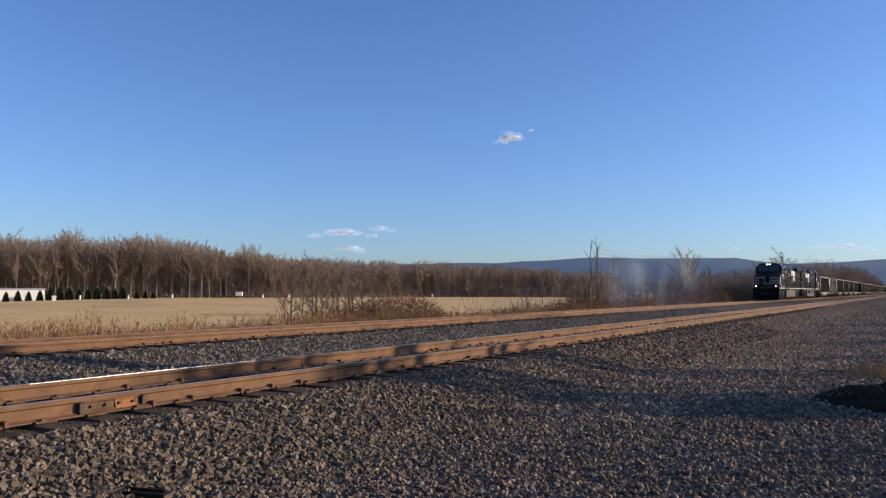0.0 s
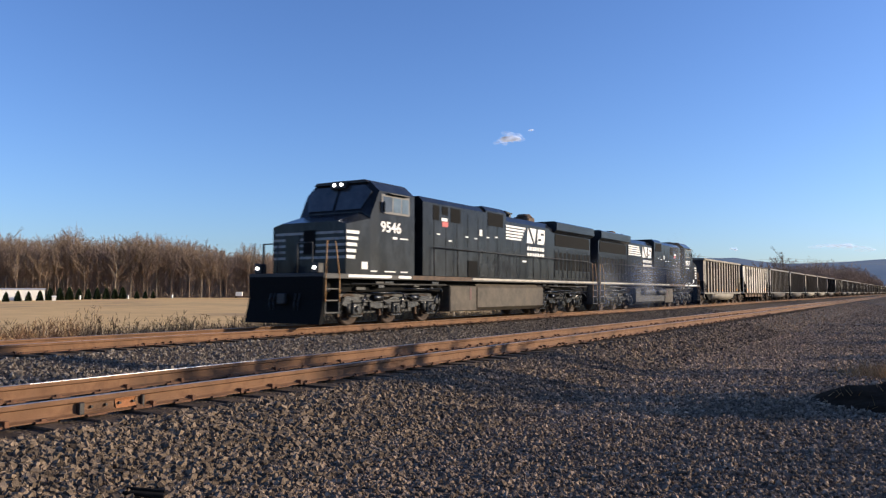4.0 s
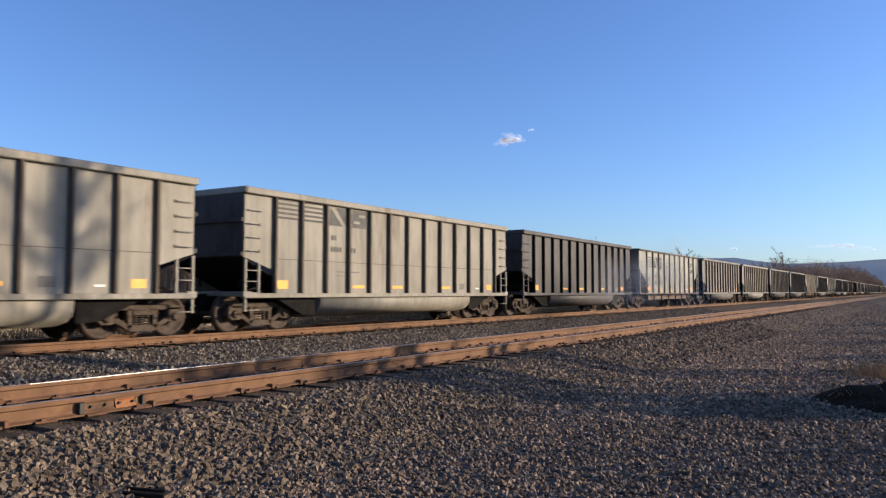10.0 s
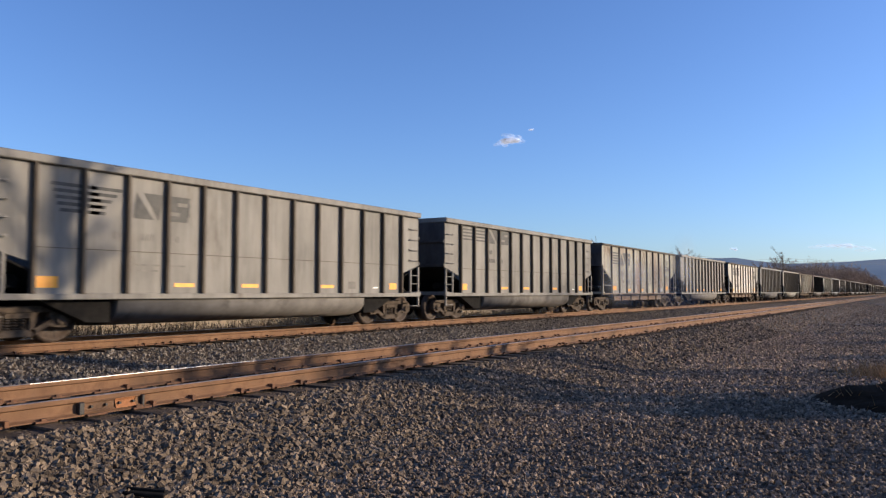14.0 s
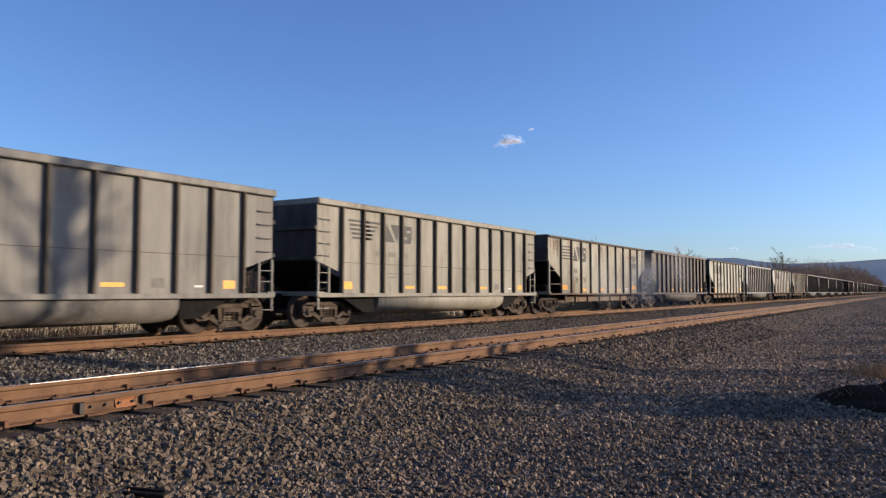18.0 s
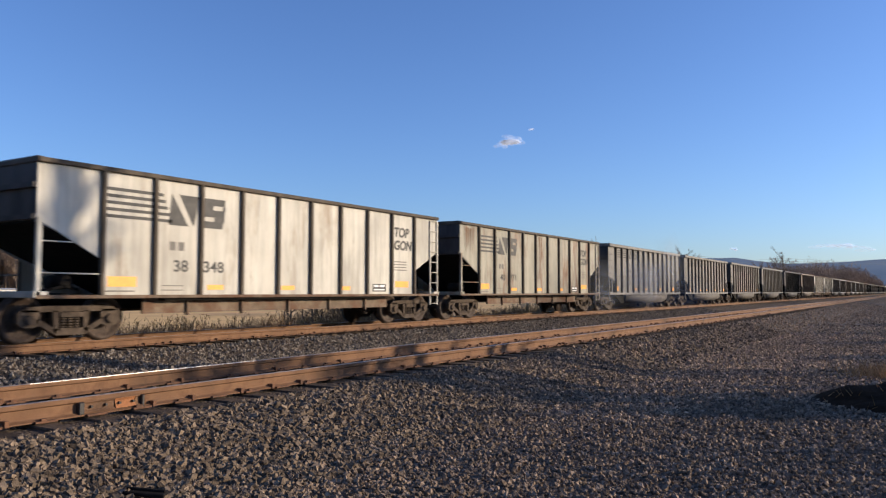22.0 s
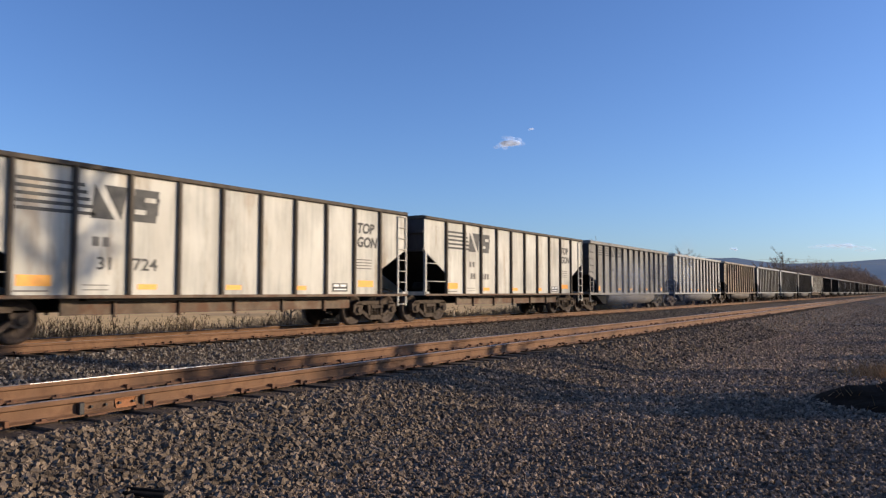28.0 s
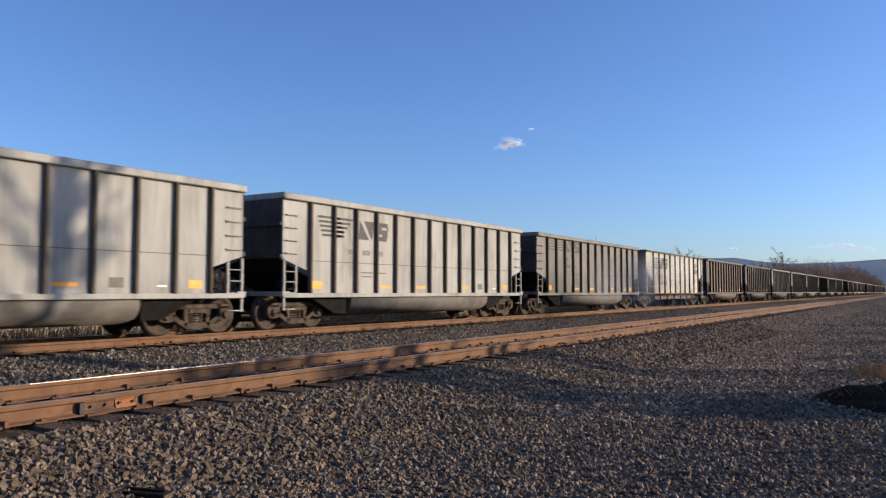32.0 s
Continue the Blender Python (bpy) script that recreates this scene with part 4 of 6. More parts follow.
def engine(number, wheels, lit):
    c = empty("locomotive", "grimy black diesel locomotive with white stripes and lettering" + (", headlights lit" if lit else ", trailing cab end"), "locomotive", "engines of the train")
    B = M["black"]
    part("frame", G().box(-1.05, 1.05, -10.7, 10.7, 1.05, 1.44, 0.02), M["grille_shade"], c)
    part("walkway", G().box(-1.52, 1.52, -10.95, 10.95, 1.44, 1.6, 0.015), M["eblack"], c)
    both(c, "edge_stripe", lambda s: G().box(min(s * 1.521, s * 1.527), max(s * 1.521, s * 1.527), NOSE + 7.6, 10.9, 1.50, 1.58), M["cream_edge"], "cream walkway edge stripe")
    both(c, "edge_stripe", lambda s: sbox(s, 1.521, 1.528, 0.1, 2.3, 1.49, 1.58), M["ewhite"], "white walkway edge stripe")
    both(c, "edge_stripe", lambda s: sbox(s, 1.521, 1.528, 2.7, 3.4, 1.49, 1.58), M["ewhite"], "white walkway edge stripe")
    both(c, "rust_strip", lambda s: sbox(s, 1.521, 1.526, 3.5, 7.5, 1.46, 1.6), M["rustdirt"], "rusty walkway edge")
    # nose and cab
    low = [(-1.5, 1.6), (1.5, 1.6), (1.5, 3.1), (1.15, 3.2), (-1.15, 3.2), (-1.5, 3.1)]
    mid = [(-1.5, 1.6), (1.5, 1.6), (1.5, 3.38), (1.1, 3.62), (-1.1, 3.62), (-1.5, 3.38)]
    part("nose", loft(G(), [sect(0, low), sect(1.35, mid)]), B, c, "short hood with white nose stripes")
    fro = [(-1.5, 1.6), (1.5, 1.6), (1.5, 3.45), (1.1, 3.6), (-1.1, 3.6), (-1.5, 3.45)]
    cab = [(-1.52, 1.6), (1.52, 1.6), (1.52, 4.28), (1.12, 4.62), (-1.12, 4.62), (-1.52, 4.28)]
    part("cab", loft(G(), [sect(1.2, fro), sect(1.62, cab), sect(3.6, cab)]), B, c)
    part("cab_roof", loft(G(), [sect(1.5, [(-1.14, 4.58), (1.14, 4.58), (1.0, 4.67), (-1.0, 4.67)]), sect(3.7, [(-1.14, 4.58), (1.14, 4.58), (1.0, 4.67), (-1.0, 4.67)])]), M["eblack"], c)
    for s in (-1, 1):
        wind = [(s * 0.06, NOSE + 1.185, 3.68), (s * 1.1, NOSE + 1.185, 3.68), (s * 1.34, NOSE + 1.46, 4.25), (s * 1.0, NOSE + 1.54, 4.5), (s * 0.06, NOSE + 1.54, 4.5)]
        part("windscreen", G().add(wind + [(x, y + 0.03, z) for x, y, z in wind], [(0, 1, 2, 3, 4) if s > 0 else (4, 3, 2, 1, 0), (0, 5, 6, 1), (1, 6, 7, 2), (2, 7, 8, 3), (3, 8, 9, 4), (4, 9, 5, 0)]), M["glass"], c)
        fr = part("side_window", sbox(s, 1.50, 1.535, 1.72, 3.3, 3.56, 4.2, 0.012), M["cabframe"], c, "grey framed cab window")
        for a, b in ((1.8, 2.3), (2.36, 2.78), (2.84, 3.22)):
            part("pane", sbox(s, 1.53, 1.54, a, b, 3.64, 4.12), M["pane"] if a > 2.0 else M["glass"], fr)
        part("sunshade", sbox(s, 1.52, 1.68, 2.0, 3.1, 4.2, 4.23), M["eblack"], c)
        # doorway wall coloured black to give the recess its shade
        part("door_recess", sbox(s, 0.6, 0.95, 3.6, 4.3, 1.61, 4.4), M["grille_shade"], c, "cab doorway wall, blackened for its shade")
        # equipment behind the cab
        part("side_grille", sbox(s, 1.395, 1.412, 4.95, 5.35, 3.62, 4.15), M["grille_shade"], c)
        part("side_grille", sbox(s, 1.395, 1.412, 5.55, 5.95, 3.85, 4.15), M["grille_shade"], c)
        part("side_grille", sbox(s, 1.395, 1.412, 6.15, 6.85, 3.62, 4.15), M["grille_shade"], c)
        part("intake_grille", sbox(s, 1.395, 1.415, 9.0, 10.3, 3.72, 4.25), M["grille_shade"], c)
        # black plate on the flush wall paints the shade of a step recess
        part("step_recess", sbox(s, 1.395, 1.43, 7.4, 8.1, 1.62, 2.25), M["grille_shade"], c)
        part("warning_sign", sbox(s, 1.412, 1.418, 5.55, 5.95, 3.42, 3.6), M["red_dec"], c)
        part("notice", sbox(s, 1.412, 1.418, 5.5, 5.9, 3.62, 3.74), M["ewhite"], c)
        part("notice", sbox(s, 1.412, 1.418, 8.3, 8.5, 3.25, 3.5), M["ewhite"], c)
        for k, (a, z) in enumerate(((9.6, 3.25), (8.9, 3.2), (7.9, 3.1), (7.2, 3.12), (5.2, 3.1), (6.0, 2.9))):
            part("notice", sbox(s, 1.412, 1.416, a, a + 0.22, z, z + 0.05), M["ewhite"], c)
        for a in (5.0, 5.8, 6.6, 7.4, 8.2, 9.0, 9.8):
            part("seam", sbox(s, 1.395, 1.407, a, a + 0.02, 1.65, 4.0), M["grille_shade"], c)
        # engine-room doors
        for k in range(7):
            a = 10.75 + 0.68 * k
            part("hood_door", sbox(s, 1.3, 1.312, a, a + 0.6, 1.75, 3.45, 0.006), B, c)
        for k in range(9):
            a = 15.8 + 0.52 * k
            d = part("louvre_door", sbox(s, 1.28, 1.3, a, a + 0.46, 1.75, 3.1, 0.006), B, c)
            part("louvre", sbox(s, 1.3, 1.306, a + 0.08, a + 0.38, 2.1, 2.95), M["grille_shade"], d)
        part("radiator_screen", sbox(s, 1.27, 1.3, 15.9, 20.3, 3.25, 3.82), M["grille_shade"], c)
        # logo
        f = NOSE
        g = G()
        # stripes and emblem read from left to right on each side
        for k in range(5):
            y0, y1 = f + (10.75 if s > 0 else 13.1 + 0.1 * k), f + (12.2 + 0.1 * k if s > 0 else 15.5)
            g.prism([(y0, 3.28 + 0.13 * k), (y1, 3.28 + 0.13 * k), (y1, 3.36 + 0.13 * k), (y0, 3.36 + 0.13 * k)], "x", min(s * 1.301, s * 1.318), max(s * 1.301, s * 1.318))
        part("stripes", g, M["ewhite"], c, "white slanted stripes")
        g = G()
        e0 = 12.75 if s > 0 else 10.9
        for q in emblem(0.0, 3.22, 1.9, 0.68, 0.14):
            g.prism([((f + e0 + y) if s > 0 else (f + e0 + 1.95 - y), z) for y, z in q], "x", min(s * 1.301, s * 1.318), max(s * 1.301, s * 1.318))
        part("emblem", g, M["ewhite"], c, "white block emblem")
        for z in (2.9, 2.62):
            for k in range(7):
                a = e0 + 0.05 + 0.26 * k
                part("name_bar", sbox(s, 1.312, 1.32, a, a + 0.19, z, z + 0.17), M["ewhite"], c, "small white bar of lettering")
        part("notice", sbox(s, 1.312, 1.32, 12.3, 12.7, 2.35, 2.43), M["ewhite"], c)
        # nose stripes
        for k in range(5):
            part("nose_stripe", sbox(s, 1.501, 1.507, 0.02, 0.42 + 0.05 * k, 2.06 + 0.19 * k, 2.16 + 0.19 * k), M["ewhite"], c, "white stripe")
        part("notice", sbox(s, 1.501, 1.507, 0.75, 1.05, 1.75, 1.98), M["ewhite"], c)
        for a, b in ((1.2, 1.5), (1.9, 2.5), (2.8, 3.2)):
            part("sill_mark", sbox(s, 1.521, 1.527, a, b, 1.68, 1.72), M["ewhite"], c)
        part("fuel_fitting", sbox(s, 1.375, 1.39, 7.6, 7.72, 0.75, 1.2), M["red_fit"], c)
        for a, b in ((8.4, 10.4), (10.9, 13.2)) if s < 0 else ():
            part("air_tank", G().tube((s * 1.36, NOSE + a, 1.06), (s * 1.36, NOSE + b, 1.06), 0.22, 0.22, 18), M["eblack"], c, "grey cylindrical air reservoir")
        part("pipe", G().path([(s * 1.3, NOSE + 0.5, 1.3), (s * 1.3, NOSE + 6, 1.3)], 0.03, 6), M["eblack"], c)
        part("pipe", G().path([(s * 1.3, NOSE + 13.8, 1.32), (s * 1.3, NOSE + 20, 1.32)], 0.03, 6), M["eblack"], c)
        rc_ = random.Random(40 + s)
        for k in range(16):
            a = rc_.choice((rc_.uniform(0.2, 5.8), rc_.uniform(14.5, 20)))
            z = rc_.uniform(1.08, 1.32)
            part("junction_box", sbox(s, 1.06, rc_.uniform(1.15, 1.38), a, a + rc_.uniform(0.12, 0.5), z, z + rc_.uniform(0.08, 0.2), 0.01), M["eblack"] if k % 3 else M["egrey"], c)
        for k in range(8):
            a, z = rc_.choice((rc_.uniform(0.2, 3.5), rc_.uniform(14.5, 18))), rc_.uniform(0.98, 1.4)
            part("pipe", G().path([(s * 1.3, NOSE + a, z), (s * 1.32, NOSE + a + rc_.uniform(0.8, 2.4), z), (s * 1.25, NOSE + a + 2.5, z - 0.25)], 0.025, 6), M["egrey"], c)
        # handrails
        ys = [4.9 + 1.62 * k for k in range(10)]
        for a in ys:
            part("rail_post", G().tube((s * 1.5, NOSE + a, 1.6), (s * 1.5, NOSE + a, 2.62), 0.018, n=6), M["eblack"], c)
        part("handrail", G().path([(s * 1.5, NOSE + 4.9, 2.62), (s * 1.5, NOSE + 19.6, 2.62), (s * 1.42, NOSE + 20.6, 2.5)], 0.02, 6), M["eblack"], c)
        for e, n0 in ((-1, -0.62), (1, 20.55)):
            y = NOSE + n0
            st_ = part("step_ladder", G().box(min(s * 1.2, s * 1.5), max(s * 1.2, s * 1.5), y - 0.3, y + 0.3, 0.42, 0.46).box(min(s * 1.2, s * 1.5), max(s * 1.2, s * 1.5), y - 0.3, y + 0.3, 0.78, 0.82).box(min(s * 1.2, s * 1.5), max(s * 1.2, s * 1.5), y - 0.3, y + 0.3, 1.12, 1.16), M["eblack"], c)
            for q in (-0.31, 0.31):
                part("stringer", G().box(min(s * 1.18, s * 1.52), max(s * 1.18, s * 1.52), y + q - 0.02, y + q + 0.02, 0.4, 1.45), M["eblack"], st_)
                part("step_handrail", G().path([(s * 1.52, y + q, 0.75), (s * 1.52, y + q, 1.5), (s * 1.46, y + q * 0.6, 2.55)], 0.02, 6), M["rusty_rail_hand"], st_, "rusty yellowish handrail")
        t = words(number, c, NOSE + (1.7 if s > 0 else 3.2), 2.98, 0.34 if lit else 0.38, M["ewhite"], s * 1.524, 90.0 * s, "number", 1.2, 0.03)
        tagged(t, "white road number")
        part("notice", sbox(s, 1.521, 1.526, 2.35, 2.6, 2.76, 2.84), M["ewhite"], c)
        part("notice", sbox(s, 1.521, 1.526, 2.75, 3.2, 2.78, 2.82), M["ewhite"], c)
    part("equipment_hood", hood(1.4, 4.42, 0.2, 4.3, 8.85), B, c)
    part("blower_hood", hood(1.4, 4.5, 0.18, 8.85, 10.6), B, c)
    part("engine_hood", hood(1.3, 4.28, 0.25, 10.6, 15.6), B, c)
    part("radiator_body", hood(1.28, 4.0, 0.1, 15.6, 20.5), B, c)
    wing = [(-1.3, 3.85), (1.3, 3.85), (1.5, 4.0), (1.5, 4.36), (1.35, 4.42), (-1.35, 4.42), (-1.5, 4.36), (-1.5, 4.0)]
    part("radiator_wing", loft(G(), [sect(15.65, wing), sect(20.55, wing)]), B, c, "overhanging radiator roof")
    part("rear_door", G().box(-0.35, 0.35, NOSE + 20.5, NOSE + 20.53, 1.65, 3.6, 0.005), M["eblack"], c)
    part("exhaust_stack", G().box(-0.4, 0.4, NOSE + 14.8, NOSE + 15.55, 4.18, 4.62, 0.05).tube((0, NOSE + 15.17, 4.6), (0, NOSE + 15.17, 4.76), 0.42, 0.3, 14), M["rustdirt"], c)
    hn = part("horn", G().box(-0.1, 0.1, NOSE + 13.4, NOSE + 13.6, 4.2, 4.62), M["eblack"], c)
    for k in range(3):
        part("trumpet", G().tube((0.1 * k, NOSE + 13.5, 4.64), (0.1 * k - 0.1, NOSE + 13.1 - 0.1 * k, 4.66), 0.03, 0.09, 8), M["eblack"], hn)
    part("roof_box", G().box(-0.5, 0.5, NOSE + 2.2, NOSE + 3.4, 4.66, 4.74, 0.02), M["eblack"], c)
    tk = [(-1.34, 0.45), (-1.15, 0.3), (1.15, 0.3), (1.38, 0.45), (1.38, 1.22), (1.25, 1.36), (-1.2, 1.36), (-1.34, 1.22)]
    part("fuel_tank", loft(G(), [sect(8.2, tk), sect(14.3, tk)]), M["tank"] if lit else M["darktank"], c, "dusty fuel tank")
    part("tool_box", G().box(-1.38, 1.38, NOSE + 6.15, NOSE + 8.15, 0.32, 1.28, 0.04), M["tank"], c)
    # ends
    for e in (-1, 1):
        y = e * 10.9
        part("pilot_plate", G().box(-1.5, 1.5, min(y, y + e * 0.06), max(y, y + e * 0.06), 0.55, 1.5, 0.01), M["grille_shade"], c)
        part("coupler", G().box(-0.1, 0.1, min(y, e * 11.05), max(y, e * 11.05), 0.76, 0.94).box(-0.17, 0.15, min(e * 10.98, e * 11.14), max(e * 10.98, e * 11.14), 0.68, 1.0, 0.03), M["eblack"], c)
        for x in (-0.55, -0.4, 0.45, 0.6):
            part("brake_hose", G().path([(x, y + e * 0.05, 1.0), (x, y + e * 0.14, 0.75), (x * 0.95, y + e * 0.1, 0.45)], 0.025, 6), M["eblack"], c)
        for x in (-1, 1):
            part("end_rail", G().path([(x, y - e * 0.03, 1.6), (x, y - e * 0.03, 2.5), (x * 0.4, y - e * 0.03, 2.5), (x * 0.4, y - e * 0.03, 1.6)], 0.02, 6), M["eblack"], c)
        engine_truck(c, e * 6.9, wheels)
    # black plow, deepened in colour for the front's shadow
    part("snow_plow", G().prism([(-10.93, 0.12), (-11.12, 0.12), (-11.0, 0.62), (-10.93, 0.95)], "x", -1.5, 1.5), M["grille_shade"], c, "black snow plow")
    for k in range(5):
        part("nose_stripe", G().box(-1.46, 1.46 , NOSE - 0.006, NOSE - 0.001, 2.06 + 0.19 * k, 2.14 + 0.19 * k) if k != 4 else G().box(-1.4, 1.4, NOSE - 0.006, NOSE - 0.001, 2.82, 2.9), M["dullwhite"], c, "dull white stripe across the nose")
    part("nose_door", G().box(-0.95, -0.35, NOSE - 0.02, NOSE - 0.002, 1.65, 2.8, 0.008), B, c)
    part("nose_emblem", G().box(-0.2, 0.3, NOSE - 0.012, NOSE - 0.003, 2.2, 2.95), M["grille_shade"], c)
    lamp = M["lamp_on"] if lit else M["lamp_off"]
    part("headlight_box", G().box(-0.32, 0.32, NOSE + 1.38, NOSE + 1.7, 4.4, 4.66, 0.03), M["eblack"], c)
    for x in (-0.15, 0.15):
        part("headlight", G().tube((x, NOSE + 1.38, 4.54), (x, NOSE + 1.36, 4.54), 0.055, 0.055, 14), lamp, c, "lit headlight" if lit else "headlight")
    for x in (-1.15, 1.15):
        d = part("ditch_light", G().box(x - 0.14, x + 0.14, -10.95, -10.7, 1.6, 1.9, 0.02), M["eblack"], c)
        part("lens", G().tube((x, -10.95, 1.76), (x, -10.975, 1.76), 0.05, 0.05, 14), lamp, d, "lit lens" if lit else "lens")
    for x in (-1.2, 1.2):
        part("mirror", G().box(x * 1.36 - 0.02, x * 1.36 + 0.02, NOSE + 1.75, NOSE + 1.95, 3.6, 3.95), M["glass"], c)
    return c
# ---------------------------------------------------------------- the country round the line
AXIS = radians(32.125)


def far_at(brg, depth):
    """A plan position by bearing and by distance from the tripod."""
    k = (brg - 784) / 1340.0 * depth
    return (-math.sin(AXIS) * depth + math.cos(AXIS) * k, math.cos(AXIS) * depth + math.sin(AXIS) * k)


M["bark"] = mat("grey_brown_bark", (0.1122, 0.08196, 0.05741), (0.2292, 0.1738, 0.1241), 3, 0.95, bump=0.4, bscale=20, rand=0.25, gloss=0.1)
M["palebark"] = mat("pale_mottled_bark", (0.1866, 0.1471, 0.1023), (0.3562, 0.2943, 0.2186), 2, 0.9, rand=0.2, gloss=0.1)
M["twig"] = isle(mat("winter_twigs", (0.1717, 0.1272, 0.09257), (0.2804, 0.2103, 0.1543), 0.4, 0.95, rand=0.25, gloss=0.05), 0.25)
M["woods"] = isle(mat("far_winter_woods", (0.202, 0.147, 0.1089), (0.3427, 0.2559, 0.1933), 0.05, 0.95, gloss=0.05), 0.3)
M["litter"] = mat("leaf_litter", (0.18, 0.1232, 0.082), (0.312, 0.22, 0.15), 0.3, 0.95, bump=0.5, bscale=2)
M["weeds"] = isle(mat("dry_weeds", (0.2862, 0.163, 0.07544), (0.4558, 0.2764, 0.1312), 0.8, 0.95, gloss=0.1), 0.35)
M["brush"] = isle(mat("brown_brush", (0.1537, 0.07954, 0.041), (0.2862, 0.1552, 0.08036), 0.8, 0.95, gloss=0.1), 0.35)
M["pine"] = isle(mat("dark_evergreen", (0.012, 0.02, 0.01), (0.035, 0.05, 0.022), 3, 0.9, gloss=0.1), 0.3)
M["shedwall"] = mat("white_painted_siding", (0.68, 0.66, 0.6), (0.8, 0.78, 0.72), 2, 0.7)
M["shedroof"] = mat("grey_shed_roof", (0.5, 0.49, 0.46), (0.62, 0.6, 0.57), 2, 0.7)


class Slivers:
    """Many thin tapered sticks in one mesh."""

    def __init__(self):
        self.a, self.b, self.r = [], [], []

    def add(self, a, b, r):
        self.a.append(a), self.b.append(b), self.r.append(r)

    def object(self, name, material, label, kind="stuff"):
        a, b, r = np.array(self.a), np.array(self.b), np.array(self.r)[:, None]
        d = b - a
        d /= np.linalg.norm(d, axis=1)[:, None] + 1e-9
        ref = np.where(np.abs(d[:, 2:3]) > 0.9, np.array([[1.0, 0, 0]]), np.array([[0, 0, 1.0]]))
        u = np.cross(d, ref)
        u /= np.linalg.norm(u, axis=1)[:, None]
        w = np.cross(d, u)
        V = np.stack([a + u * r, a + (-0.5 * u + 0.87 * w) * r, a + (-0.5 * u - 0.87 * w) * r, b], 1).reshape(-1, 3)
        F = (np.array([[0, 1, 3], [1, 2, 3], [2, 0, 3]])[None] + (np.arange(len(a)) * 4)[:, None, None]).reshape(-1, 3)
        me = bpy.data.meshes.new(name)
        me.vertices.add(len(V))
        me.vertices.foreach_set("co", V.astype(np.float32).ravel())
        me.loops.add(len(F) * 3)
        me.loops.foreach_set("vertex_index", F.astype(np.int32).ravel())
        me.polygons.add(len(F))
        me.polygons.foreach_set("loop_start", np.arange(0, len(F) * 3, 3, dtype=np.int32))
        me.polygons.foreach_set("use_smooth", np.zeros(len(F), dtype=bool))
        me.update(calc_edges=True)
        me.materials.append(material)
        if not name:
            return me
        return tagged(new(name, me), label, "vegetation", kind=kind) if kind else me


def quick_tree(sl, x, y, z, h, r, dense=1.0, fine=0.03, wide=1.0):
    """A bare far-off tree of slivers: short trunk, spreading limbs, a rounded crown of twigs."""
    lx, ly = r.uniform(-0.06, 0.06) * h, r.uniform(-0.06, 0.06) * h
    sl.add((x, y, z), (x + lx, y + ly, z + h * 0.8), 0.006 * h + 0.02)
    cw, ch, cz = wide * h * r.uniform(0.2, 0.3), h * r.uniform(0.3, 0.38), h * 0.64

    def rim():
        a, e = r.uniform(0, 6.283), math.asin(r.uniform(-0.75, 1.0))
        k = r.uniform(0.75, 1.05)
        return (x + lx * 0.7 + cw * k * math.cos(a) * math.cos(e), y + ly * 0.7 + cw * k * math.sin(a) * math.cos(e), z + cz + ch * k * math.sin(e))

    for _ in range(int(7 * dense)):
        q = rim()
        k = r.uniform(0.2, 0.62)
        p = (x + lx * k, y + ly * k, min(z + h * k, q[2] - 0.05 * h))
        sl.add(p, q, 0.0026 * h + 0.015)
        for _ in range(int(9 * dense)):
            j = r.uniform(0.25, 1.0)
            s0 = tuple(lerp(p[i], q[i], j) for i in range(3))
            t = rim()
            m = r.uniform(0.25, 0.5)
            sl.add(s0, tuple(lerp(s0[i], t[i], m) for i in range(3)), fine)


EDGE = [(-300, 176), (0, 180), (500, 203), (750, 240), (1100, 262)]


def hill_z(x, y):
    """Wooded rise behind the field."""
    depth = -math.sin(AXIS) * x + math.cos(AXIS) * y
    side = math.cos(AXIS) * x + math.sin(AXIS) * y
    brg = 784 + 1340 * side / max(depth, 1)
    if depth < 60:
        return 0.0
    run = max(0.0, depth - table(brg, EDGE) - 5)
    return min(run, 90) * table(brg, [(0, 0.15), (380, 0.15), (480, 0.115), (780, 0.10), (860, 0.06), (1000, 0.03), (1100, 0.0)])


# wooded hillside under the far trees
hv, hf = [], []
pxs, deps = [-260 + 30 * i for i in range(46)], [0, 5, 12, 20, 30, 42, 56, 72, 96, 130, 175]
for d in deps:
    for brg in pxs:
        x, y = far_at(brg, table(brg, EDGE) - 2 + d)
        z = hill_z(x, y)
        hv.append((x, y, ground_z(x, y) - (0.2 if d == 0 else 0) + z + min(1.0, 0.2 * z) * 1.3 * noise.noise((x * 0.07, y * 0.07, 4))))
n = len(pxs)
hf = [(j * n + i, j * n + i + 1, (j + 1) * n + i + 1, (j + 1) * n + i) for j in range(len(deps) - 1) for i in range(n - 1)]
me = bpy.data.meshes.new("hillside")
me.from_pydata(hv, [], hf)
me.materials.append(M["litter"])
me.polygons.foreach_set("use_smooth", [True] * len(hf))
tagged(new("hillside", me), "brown leaf-littered wooded hillside beyond the field", kind="structure")

